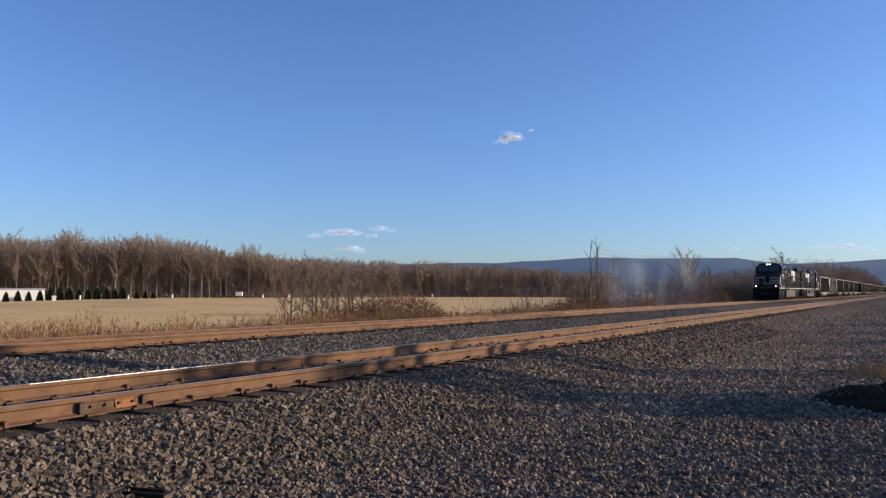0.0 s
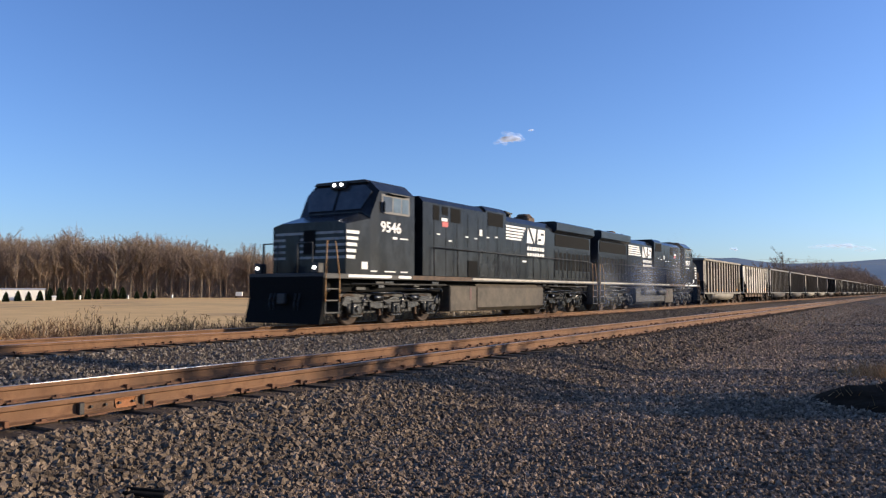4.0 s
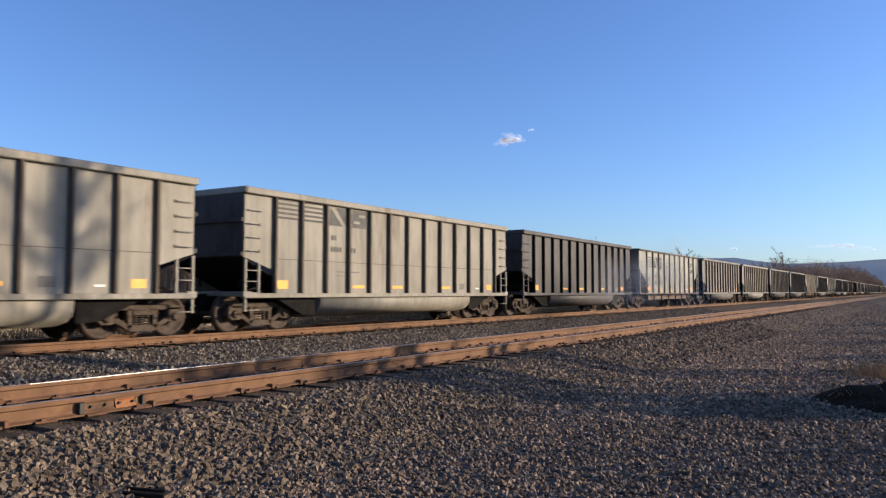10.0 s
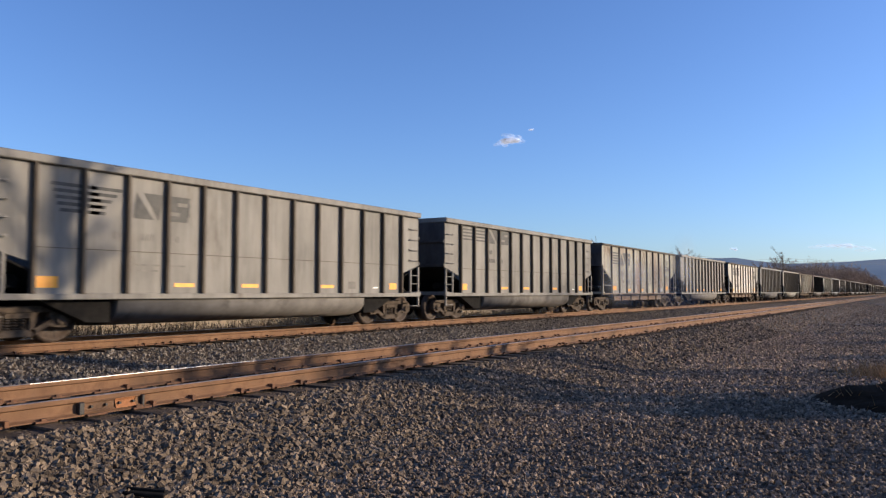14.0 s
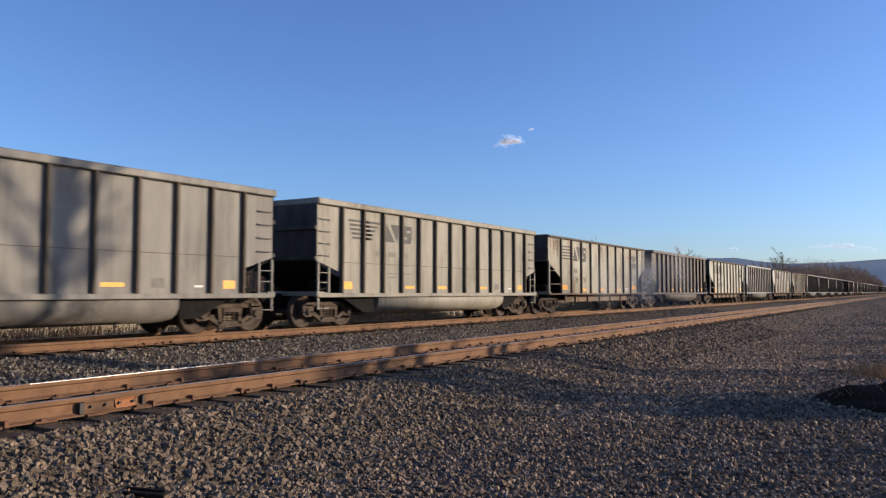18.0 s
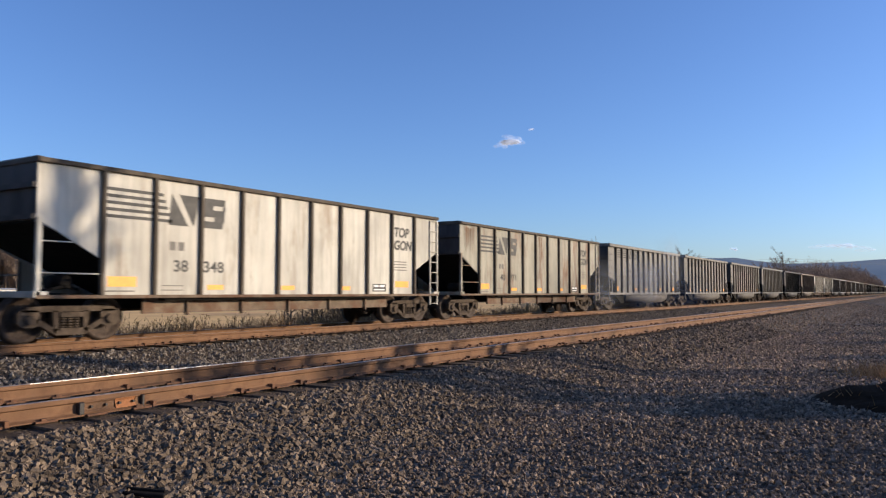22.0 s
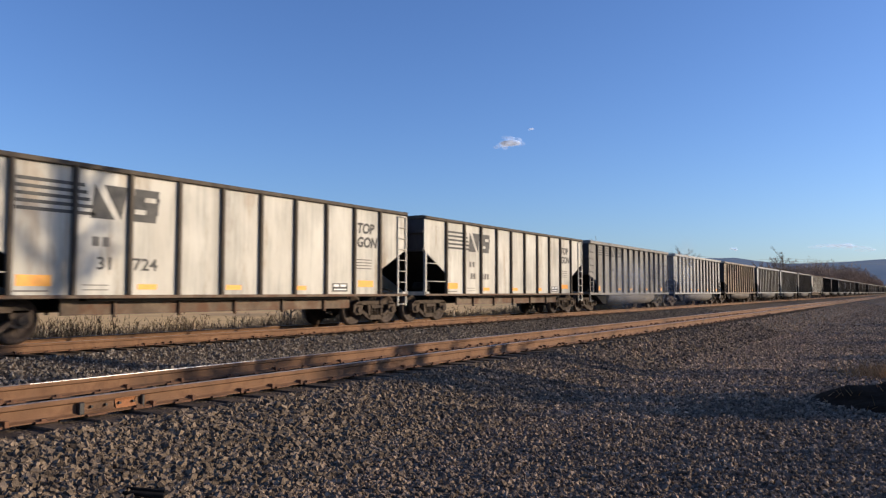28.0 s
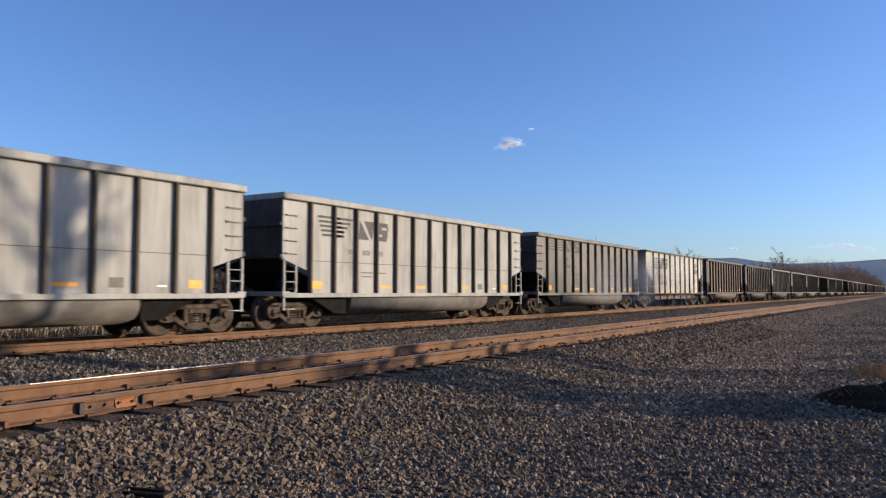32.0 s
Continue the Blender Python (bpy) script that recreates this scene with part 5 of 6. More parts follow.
rw = random.Random(21)
woods = Slivers()
CROWN = [(-300, 104), (0, 102), (60, 92), (120, 102), (180, 92), (230, 99), (290, 97), (340, 89), (385, 72), (420, 68), (470, 66), (520, 59), (600, 56), (680, 51), (780, 49), (850, 47), (930, 43), (1000, 36), (1100, 30)]
for _ in range(1500):
    brg = rw.uniform(-220, 1090)
    e = table(brg, EDGE)
    d = e + abs(rw.gauss(0, 1)) * 36
    x, y = far_at(brg, d)
    z = ground_z(x, y) + hill_z(x, y) - 0.1
    top = ((table(brg, CROWN) * (1 + 0.1 * noise.noise((brg * 0.03, 0, 1))) + 7) / 1340 * d + 1.07 - z) * (rw.uniform(0.88, 1.05) if rw.random() < 0.7 else rw.uniform(0.6, 0.9))
    quick_tree(woods, x, y, z, max(top, 4.5), rw, 1.6, 0.00016 * d)
# understorey
for _ in range(90000):
    brg = rw.uniform(-220, 1090)
    e = table(brg, EDGE) - 1
    d = e + abs(rw.gauss(0, 1)) * 25
    x, y = far_at(brg, d)
    z = ground_z(x, y) + hill_z(x, y)
    top = 0.78 * ((table(brg, CROWN) + 5) / 1340 * d + 1.07 - z) * (1 + 0.3 * noise.noise((brg * 0.03, d * 0.05, 8)))
    z += top * rw.random() ** 1.5
    woods.add((x, y, z), (x + rw.uniform(-1.5, 1.5), y + rw.uniform(-1.5, 1.5), z + rw.uniform(-0.2, 1.6)), 0.00018 * d)
# broad crowns along the front of the wood
crowns = Slivers()
for brg, lift in ((-30, 4), (8, 4), (30, 0), (52, -8), (78, -4), (100, 10), (125, 18), (148, 4), (172, -6), (205, 8), (228, 12), (246, 6), (262, 6), (283, 4), (305, 0), (330, -2), (352, 6), (372, 2), (400, -6), (424, 8), (441, 20), (458, 10), (484, -4), (540, 0), (575, 2), (610, 0), (745, 6), (690, -2)):
    d = table(brg, EDGE) + rw.uniform(-2, 5)
    x, y = far_at(brg, d)
    z = ground_z(x, y) + hill_z(x, y) - 0.1
    quick_tree(crowns, x, y, z, (table(brg, CROWN) + 7 + lift) / 1340 * d + 1.07 - z, rw, 3.2, 0.00014 * d, 1.15)
crowns.object("edge_trees", M["twig"], "broad leafless grey-brown crowns along the wood's edge")
woods.object("far_woods", M["woods"], "dense leafless brown winter woods beyond the field")

# woods along the line farther up, on the side of the farther track
line_woods = Slivers()
for _ in range(1150):
    y = 120 + 440 * rw.random() ** 1.35
    x = -22.5 - abs(rw.gauss(0, 1)) * 13 - (0 if y > 150 else (150 - y) * 0.35)
    quick_tree(line_woods, x, y, ground_z(x, y), table(y, [(120, 6.0), (150, 8.0), (200, 10.0), (330, 13), (400, 12), (560, 11)]) * rw.uniform(0.6, 1.0), rw, 0.95, 0.012 + 0.00013 * y)
for _ in range(9000):
    y = 90 + 510 * rw.random() ** 1.3
    x = -23 - abs(rw.gauss(0, 1)) * 10
    z = ground_z(x, y)
    line_woods.add((x, y, z + rw.random()), (x + rw.uniform(-1.2, 1.2), y + rw.uniform(-1.2, 1.2), z + rw.uniform(0.9, 4.0)), 0.03)
for _ in range(900):
    y = rw.uniform(170, 640)
    x = -22.0 - abs(rw.gauss(0, 1)) * 6
    quick_tree(line_woods, x, y, ground_z(x, y), table(y, [(170, 9.5), (220, 12), (300, 14.5), (400, 16.5), (480, 16), (640, 12)]) * rw.uniform(0.7, 1.0), rw, 0.95, 0.012 + 0.00013 * y)
line_woods.object("line_woods", M["woods"], "leafless brown woods growing along the railway")


# individual bare trees
def bare_tree(seed, h, spread=0.3, first=0.3, limbs=11, forks=6, twigs=6, trunk_r=None, wob=1.0):
    """Trunk with limbs, and a crown of fine branches; both as meshes."""
    r = random.Random(seed)
    g, sl = G(), Slivers()
    tr = trunk_r or h * 0.014
    pts, p = [], Vector((0, 0, -0.15))
    N = 8
    for i in range(N + 1):
        pts.append(p.copy())
        p = p + Vector((r.uniform(-0.06, 0.06) * h / N * wob, r.uniform(-0.06, 0.06) * h / N * wob, h / N))
    for i in range(N):
        g.tube(pts[i], pts[i + 1], tr * (1 - i / N) ** 0.8 * (1.25 if i == 0 else 1) + 0.008, tr * (1 - (i + 1) / N) ** 0.8 + 0.008, 7, False)
    for k in range(limbs):
        u = lerp(first, 0.97, (k + r.random() * 0.7) / limbs)
        i = min(N - 1, int(u * N))
        s0 = pts[i].lerp(pts[i + 1], u * N - i)
        a = k * 2.4 + r.uniform(-0.5, 0.5)
        L = h * spread * r.uniform(0.7, 1.15) * (1.25 - 0.75 * u)
        d = Vector((math.cos(a), math.sin(a), r.uniform(0.55, 1.3))).normalized()
        q = s0
        rr = tr * 0.42 * (1.15 - 0.7 * u)
        for j in range(4):
            e = q + d * (L / 4)
            g.tube(q, e, rr * (1 - j / 4.5) + 0.006, rr * (1 - (j + 1) / 4.5) + 0.006, 5, False)
            for _ in range(max(1, forks // 3)):
                a2 = a + r.uniform(-1.3, 1.3)
                d2 = (Vector((math.cos(a2), math.sin(a2), r.uniform(0.1, 1.2))).normalized() + d * 0.5).normalized()
                l2 = L * r.uniform(0.25, 0.5)
                b = q.lerp(e, r.random())
                f = b + d2 * l2
                sl.add(tuple(b), tuple(f), rr * 0.26 + 0.003)
                for _ in range(twigs):
                    m = b.lerp(f, r.uniform(0.25, 1.0))
                    d3 = (d2 + Vector((r.uniform(-0.9, 0.9), r.uniform(-0.9, 0.9), r.uniform(-0.3, 0.8)))).normalized()
                    l3 = l2 * r.uniform(0.25, 0.6)
                    sl.add(tuple(m), tuple(m + d3 * l3), 0.006 + 0.0008 * h)
            q = e
            d = (d + Vector((r.uniform(-0.25, 0.25), r.uniform(-0.25, 0.25), r.uniform(0.0, 0.3)))).normalized()
    return g, sl


def tree_kind(name, bark, twig, label, *args, **kw):
    g, sl = bare_tree(*args, **kw)
    t = empty(name, label, "tree")
    part("trunk", g, bark, t)
    part("crown", sl.object("", twig, ""), None, t, "leafless twigs").name = "crown"
    return t


TREES = [tree_kind("bare_tree", M["bark"], M["twig"], "tall leafless brown tree at the field edge", 100 + i, 13.0, 0.36 + 0.03 * (i % 3), limbs=17, forks=9, twigs=14, first=0.3, trunk_r=0.12) for i in range(5)]
PALES = [tree_kind("bare_tree", M["palebark"], M["twig"], "leafless tree with pale mottled trunk at the wood's edge", 200 + i, 13.0, 0.34, first=0.3, limbs=15, forks=9, twigs=11, trunk_r=0.14) for i in range(3)]
SAPS = [tree_kind("sapling", M["bark"], M["twig"], "leafless sapling in the brush beside the railway", 300 + i, 3.2, 0.34, first=0.15, limbs=9, twigs=7, trunk_r=0.035) for i in range(4)]
SNAGS = [tree_kind("dead_tree", M["bark"], M["twig"], "thin dead tree with few broken limbs", 400 + i, 7.0, 0.17, first=0.3, limbs=9, forks=3, twigs=5, trunk_r=0.085, wob=2.2) for i in range(3)]


def plant(kind, x, y, h, base, group="", turn=None, z=None):
    t = copy_thing(kind, pose(x, y, (ground_z(x, y) + hill_z(x, y) if z is None else z) - 0.05, 0, 0, rw.uniform(0, 360) if turn is None else turn) @ Matrix.Diagonal((h / base, h / base, h / base, 1)))
    t.scale = (h / base,) * 3
    return tagged(t, group=group)


# edge of the wood, left to right
for brg, h, pale in ((-40, 13, 0), (12, 13.2, 0), (40, 12, 0), (72, 12.4, 0), (112, 13.2, 1), (122, 14.6, 0), (150, 12.6, 0), (205, 12.8, 1), (232, 13.4, 1), (255, 12.6, 0), (278, 12, 1), (302, 12.6, 1), (335, 12.2, 0), (357, 12.4, 1), (390, 10.8, 0), (440, 13.9, 0), (465, 10.5, 0), (520, 8, 0), (610, 8, 0), (745, 8.3, 0), (860, 7, 0)):
    d = table(brg, EDGE) + rw.uniform(-3, 4)
    x, y = far_at(brg, d)
    plant((PALES if pale else TREES)[rw.randrange(3 if pale else 5)], x, y, h * (0.9 if brg == 440 else 1.08 if brg < 480 else 1.0), 13.0, "trees at the wood's edge")
# landmark trees up the line
for brg, d, h, k in ((1210, 120, 8.4, TREES[1]), (1222, 124, 7.6, TREES[3]), (1252, 112, 5.6, PALES[0]), (1385, 165, 10.2, TREES[2]), (1372, 170, 9.4, TREES[0]), (1345, 158, 8.0, TREES[4]), (1455, 220, 10.5, TREES[1]), (1300, 135, 6.0, TREES[0])):
    x, y = far_at(brg, d)
    plant(k, x, y, h, 13.0, "trees along the line")
for brg, d, h in ((1042, 60, 6.6), (1054, 63, 5.2), (1062, 62, 6.9), (1072, 66, 5.2), (1083, 64, 5.6), (1094, 66, 5.4), (1030, 58, 3.6), (1020, 60, 3.4), (1036, 61, 4.4), (1048, 59, 4.0), (1067, 61, 4.6), (1025, 62, 2.8)):
    x, y = far_at(brg, d)
    plant(SNAGS[rw.randrange(3)], x, y, h, 7.0, "dead trees beside the railway")
for brg, d, h in ((505, 40, 3.0), (515, 41, 4.0), (535, 41, 3.6), (552, 42, 4.2), (560, 42, 3.4), (572, 42, 3.8), (590, 44, 4.1), (600, 44, 3.6), (612, 44, 3.9), (625, 45, 3.6), (640, 46, 3.4), (660, 46, 2.9), (690, 47, 2.6), (712, 48, 2.9), (730, 49, 2.5), (750, 50, 2.2), (932, 56, 2.8), (1010, 58, 2.4), (1035, 60, 3.4), (1050, 62, 3.6), (1070, 62, 3.2), (1240, 90, 3.4), (1265, 95, 3.0), (1160, 80, 2.0), (1190, 85, 2.4)):
    x, y = far_at(brg, d)
    plant(SAPS[rw.randrange(4)], x, y, h, 3.2, "saplings beside the railway")

# dry weeds and brush beyond the farther track
weeds, brush = Slivers(), Slivers()
for _ in range(21000):
    y = -3 + 93 * rw.random() ** 1.5
    x = rw.uniform(-24.2, -19.8)
    z = ground_z(x, y) - 0.03
    k = 0.6 + 0.75 * noise.noise((x * 0.35, y * 0.35, 2.0))
    h = rw.uniform(0.45, 1.15) * max(0.5, 0.35 + k)
    thin = 0.0075 + 0.00009 * max(0, y)
    kind = weeds if rw.random() < 0.46 + 0.5 * noise.noise((x * 0.3, y * 0.2, 5.0)) else brush
    tip = (x + rw.uniform(-0.2, 0.2), y + rw.uniform(-0.2, 0.2), z + h)
    kind.add((x, y, z), tip, thin)
    for _ in range(5):
        j = rw.uniform(0.35, 0.97)
        b = (lerp(x, tip[0], j), lerp(y, tip[1], j), lerp(z, tip[2], j))
        kind.add(b, (b[0] + rw.uniform(-0.13, 0.13), b[1] + rw.uniform(-0.13, 0.13), b[2] + rw.uniform(0.02, 0.2)), thin * 1.15)
for _ in range(11000):
    y = rw.uniform(8, 90)
    x = -21.5 - abs(rw.gauss(0, 1)) * 2.5
    z = ground_z(x, y) - 0.03
    k = noise.noise((x * 0.2, y * 0.16, 7.0))
    if k < -0.1:
        continue
    h = rw.uniform(0.4, 1.3) * (0.6 + k)
    brush.add((x, y, z), (x + rw.uniform(-0.35, 0.35), y + rw.uniform(-0.35, 0.35), z + h), 0.01)
for brg, d, s in ((645, 45, 1.6), (672, 45, 1.9), (700, 46, 2.2), (725, 47, 2.1), (745, 48, 1.7), (540, 43, 1.2), (575, 43, 1.4), (610, 44, 1.5), (965, 57, 1.1), (985, 58, 1.2), (1015, 60, 1.9), (1035, 60, 2.4), (1055, 62, 2.6), (1080, 64, 1.8), (1130, 72, 1.4), (1160, 76, 1.5), (1190, 82, 1.9), (1220, 86, 2.4), (1245, 92, 2.8), (1275, 98, 3.0), (1300, 105, 3.2), (1325, 112, 3.3), (1350, 122, 3.4)):
    cx, cy = far_at(brg, d)
    for _ in range(int(400 * s ** 1.35) + (500 if 640 < brg < 750 else 0)):
        a, q = rw.uniform(0, 6.283), rw.random() ** 0.5
        x, y = cx + q * s * 1.15 * math.cos(a), cy + q * s * 1.15 * math.sin(a)
        z = ground_z(x, y) + rw.random() ** 0.8 * s * (1.05 - q * q * 0.75)
        # arching canes
        brush.add((x, y, z), (x + rw.uniform(-0.75, 0.75), y + rw.uniform(-0.75, 0.75), z + rw.uniform(-0.35, 0.5)), 0.006 + 0.00011 * d)
weeds.object("dry_weeds", M["weeds"], "tan dry weeds along the far side of the tracks")
brush.object("brush", M["brush"], "tangled brown brush and briars beside the railway")


# row of small evergreens before the white shed
def evergreen(seed, h):
    r = random.Random(seed)
    sl = Slivers()
    for _ in range(1100):
        k = r.random() ** 0.75
        z = h * (0.02 + 0.93 * (1 - k))
        rad = h * 0.36 * min(1, k * 1.12) ** 0.55 * r.uniform(0.75, 1.1)
        a = r.uniform(0, 6.283)
        p = (0.35 * rad * math.cos(a), 0.35 * rad * math.sin(a), z - 0.03 * h)
        a += r.uniform(-0.5, 0.5)
        sl.add(p, (rad * math.cos(a), rad * math.sin(a), z + r.uniform(-0.02, 0.08) * h), 0.07)
    t = empty("evergreen", "small dark conical evergreen in a planted row", "tree", "row of evergreens")
    part("trunk", G().tube((0, 0, -0.1), (0, 0, h * 0.95), 0.06, 0.01, 6), M["bark"], t)
    part("crown", sl.object("", M["pine"], ""), None, t, "dark green needles").name = "crown"
    return t


EVER = [evergreen(60 + i, 2.1) for i in range(3)]
for k, brg in enumerate((12, 33, 52, 72, 90, 107, 124, 141, 157, 173, 189, 204, 218, 243, 258, 272)):
    x, y = far_at(brg, 126 + 0.2 * brg)
    plant(EVER[k % 3], x, y, rw.uniform(0.9, 1.05) * (1.9 if brg < 85 else 2.6 if brg < 230 else 1.8), 2.1, turn=rw.uniform(0, 360), z=ground_z(x, y))

for t in TREES + PALES + SAPS + SNAGS + EVER:   # the patterns themselves
    for o in (*t.children_recursive, t):
        bpy.data.objects.remove(o)

# long white shed and small buildings at the wood's edge
sx, sy = far_at(26, 142)
shed = empty("shed", "long low white shed behind a row of evergreens", "shed", at=pose(sx, sy, ground_z(sx, sy) - 0.05, 0, 0, 64.0))
part("wall", G().box(-9.5, 5.0, -2, 2, 0, 2.1, 0.02), M["shedwall"], shed, "white siding")
part("roof", G().prism([(-2.2, 2.08), (2.2, 2.08), (0, 2.28)], "x", -9.7, 5.2), M["shedroof"], shed, "low grey roof")
for k in range(4):
    part("door", G().box(-7.2 + 3 * k, -6.1 + 3 * k, -2.04, -2.0, 0.05, 1.5), M["shedwall"], shed)
sx, sy = far_at(97, 140)
hut = empty("hut", "small white hut with pitched roof", "shed", at=pose(sx, sy, ground_z(sx, sy) - 0.05, 0, 0, 60.0))
part("wall", G().box(-0.32, 0.32, -0.32, 0.32, 0, 0.7), M["shedwall"], hut)
part("roof", G().prism([(-0.42, 0.68), (0.42, 0.68), (0, 0.95)], "x", -0.42, 0.42), M["shedwall"], hut)
sx, sy = far_at(424, 197)
van = empty("trailer", "small white trailer parked at the field edge", "trailer", at=pose(sx, sy, ground_z(sx, sy), 0, 0, 40.0))
part("body", G().prism([(-1.0, 0.45), (1.0, 0.45), (1.0, 1.0), (0.75, 1.5), (-0.9, 1.5), (-1.0, 1.2)], "x", -0.8, 0.8), M["shedwall"], van)
for q in (-0.5, 0.5):
    part("wheel", G().tube((-0.7, q, 0.3), (-0.85, q, 0.3), 0.3, 0.3, 10), M["soot_shade"], van)
for brg, d in ((466, 198), (512, 201), (228, 170), (143, 153), (765, 236), (306, 186)):
    x, y = far_at(brg, d)
    marker = empty("marker_post", "short white post at the field edge", "post", "posts at the field edge", at=pose(x, y, ground_z(x, y) - 0.05))
    part("post", G().box(-0.14, 0.14, -0.14, 0.14, 0, 0.9, 0.02), M["shedwall"], marker)

# power line far off between the trees
M["wire"] = plain("dark_wire", (0.03, 0.03, 0.035))
line = empty("power_line", "thin overhead power line on wooden poles in the distance", "power line")
POLES = [(1058, 150), (1216, 190), (1386, 260), (1640, 420)]
tops = []
for brg, d in POLES:
    x, y = far_at(brg, d)
    top = 1.07 + table(brg, [(1058, 77), (1216, 67), (1386, 60), (1640, 55)]) / 1340 * d
    part("pole", G().tube((x, y, ground_z(x, y) - 0.3), (x, y, top), 0.14, 0.1, 7), M["bark"], line)
    tops.append(Vector((x, y, top - 0.1)))
for p, q in zip(tops, tops[1:]):
    for k, drop in ((0.0, 0.0), (0.0, 0.9)):
        pts = []
        for i in range(13):
            u = i / 12
            c = p.lerp(q, u)
            pts.append((c.x, c.y, c.z - drop - 1.0 * 4 * u * (1 - u)))
        part("wire", G().path(pts, 0.014 + 0.00005 * (q.y + p.y) / 2, 4), M["wire"], line)

# distant ridge; its haze is put into a glowing blue colour
ridge_m = bpy.data.materials.new("painted_haze_ridge")
ridge_m.use_nodes = True
rn, rl = ridge_m.node_tree.nodes, ridge_m.node_tree.links
rb = rn["Principled BSDF"]
rt = rn.new("ShaderNodeTexNoise")
rt.inputs["Scale"].default_value, rt.inputs["Detail"].default_value = 0.012, 7
rc = rn.new("ShaderNodeTexCoord")
rl.new(rc.outputs["Object"], rt.inputs["Vector"])
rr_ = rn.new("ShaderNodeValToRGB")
# blue tones of the air's haze, emitted by the surface itself
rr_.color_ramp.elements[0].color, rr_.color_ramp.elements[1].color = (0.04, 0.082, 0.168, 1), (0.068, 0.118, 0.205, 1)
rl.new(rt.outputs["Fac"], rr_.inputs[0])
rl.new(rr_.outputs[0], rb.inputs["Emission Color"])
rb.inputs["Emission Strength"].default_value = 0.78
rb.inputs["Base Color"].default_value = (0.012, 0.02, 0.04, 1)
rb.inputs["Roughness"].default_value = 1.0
rv, rf = [], []
RIDGE = [(-900, 60), (0, 62), (500, 70), (800, 84), (880, 85), (960, 93), (1060, 104), (1150, 100), (1300, 103), (1340, 92), (1400, 84), (1480, 88), (1568, 100), (1750, 108), (2600, 90)]
cols = [-900 + 20 * i for i in range(176)]
for brg in cols:
    top = table(brg, RIDGE) + 8 + 2.2 * noise.noise((brg * 0.02, 0, 3)) + 0.8 * noise.noise((brg * 0.15, 0, 5))
    for d, z in ((2150, -2.5), (2300, top * 0.5), (2450, top), (2560, top * 0.6)):
        rv.append((*far_at(brg, d), z))
rf = [(i * 4 + j, (i + 1) * 4 + j, (i + 1) * 4 + j + 1, i * 4 + j + 1) for i in range(len(cols) - 1) for j in range(3)]
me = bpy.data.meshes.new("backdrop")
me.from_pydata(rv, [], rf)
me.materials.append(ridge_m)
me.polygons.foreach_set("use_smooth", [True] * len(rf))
tagged(new("backdrop", me), "wooded mountain ridge on the horizon, its blue haze painted as a glow", kind="structure")

# small fair-weather clouds; a glow stands in for sunlight scattered in them
cloud_m = bpy.data.materials.new("glowing_thin_cloud")
cloud_m.use_nodes = True
cn, cl = cloud_m.node_tree.nodes, cloud_m.node_tree.links
cb = cn["Principled BSDF"]
cb.inputs["Base Color"].default_value = (0.62, 0.7, 0.88, 1)
cb.inputs["Roughness"].default_value = 1.0
cb.inputs["Emission Color"].default_value = (0.74, 0.76, 0.86, 1)
cb.inputs["Emission Strength"].default_value = 0.62
ct, cx_ = cn.new("ShaderNodeTexNoise"), cn.new("ShaderNodeTexCoord")
cl.new(cx_.outputs["Object"], ct.inputs["Vector"])
ct.inputs["Scale"].default_value, ct.inputs["Detail"].default_value = 0.06, 6
cm = cn.new("ShaderNodeMapRange")
cl.new(ct.outputs["Fac"], cm.inputs[0])
cm.inputs[1].default_value, cm.inputs[2].default_value, cm.inputs[3].default_value, cm.inputs[4].default_value = 0.3, 0.75, 0.01, 0.2
cl.new(cm.outputs[0], cb.inputs["Alpha"])
CLOUDS = []
rcl = random.Random(9)
for brg, py, w, h, lumps, drift in ((902, 243, 52, 19, 34, -16), (942, 228, 26, 6, 5, 4), (605, 413, 92, 15, 20, -3), (676, 405, 40, 11, 16, -3), (615, 441, 74, 12, 14, -3), (1490, 434, 90, 13, 14, 0), (1296, 441, 26, 9, 9, 0)):
    D = 2050.0
    x, y = far_at(brg, D)
    zc = 1.07 + (516 - py) / 1340 * D
    u = D / 1340
    g = G()
    for _ in range(lumps):
        a = rcl.gauss(0, 0.22)
        ox, oz = a * w * u, (rcl.gauss(0, 0.16) + (0.2 - abs(a)) * 0.4) * h * u
        sx_, sz_ = w * u * rcl.uniform(0.08, 0.2), h * u * rcl.uniform(0.12, 0.3)
        vs, fs, m, k = [], [], 10, 6
        for j in range(k + 1):
            for i in range(m):
                t, f = math.pi * j / k, 2 * math.pi * i / m
                vs.append((ox + sx_ * math.sin(t) * math.cos(f), sx_ * math.sin(t) * math.sin(f), oz + sz_ * math.cos(t)))
        fs = [(j * m + i, j * m + (i + 1) % m, (j + 1) * m + (i + 1) % m, (j + 1) * m + i) for j in range(k) for i in range(m)]
        g.add(vs, fs, True)
    home = pose(x, y, zc, 0, 0, math.degrees(AXIS))
    c = new("cloud", g.mesh("cloud", cloud_m))
    c.matrix_basis = home
    tagged(c, "small thin white cloud in the blue sky", "cloud", "clouds")
    CLOUDS.append((c, (0, 0, drift), home))
# ---------------------------------------------------------------- the bank and trees on the camera's side, which shade the gravel
SUNX, SUNY = math.cos(radians(SUN_AZ)), math.sin(radians(SUN_AZ))
rs = random.Random(77)
SHADE = [tree_kind("bare_tree", M["bark"], M["twig"], "tall leafless tree on the bank beside the service road", 500 + i, 14.0, 0.18, first=0.3, limbs=14, twigs=7, trunk_r=0.2) for i in range(3)]


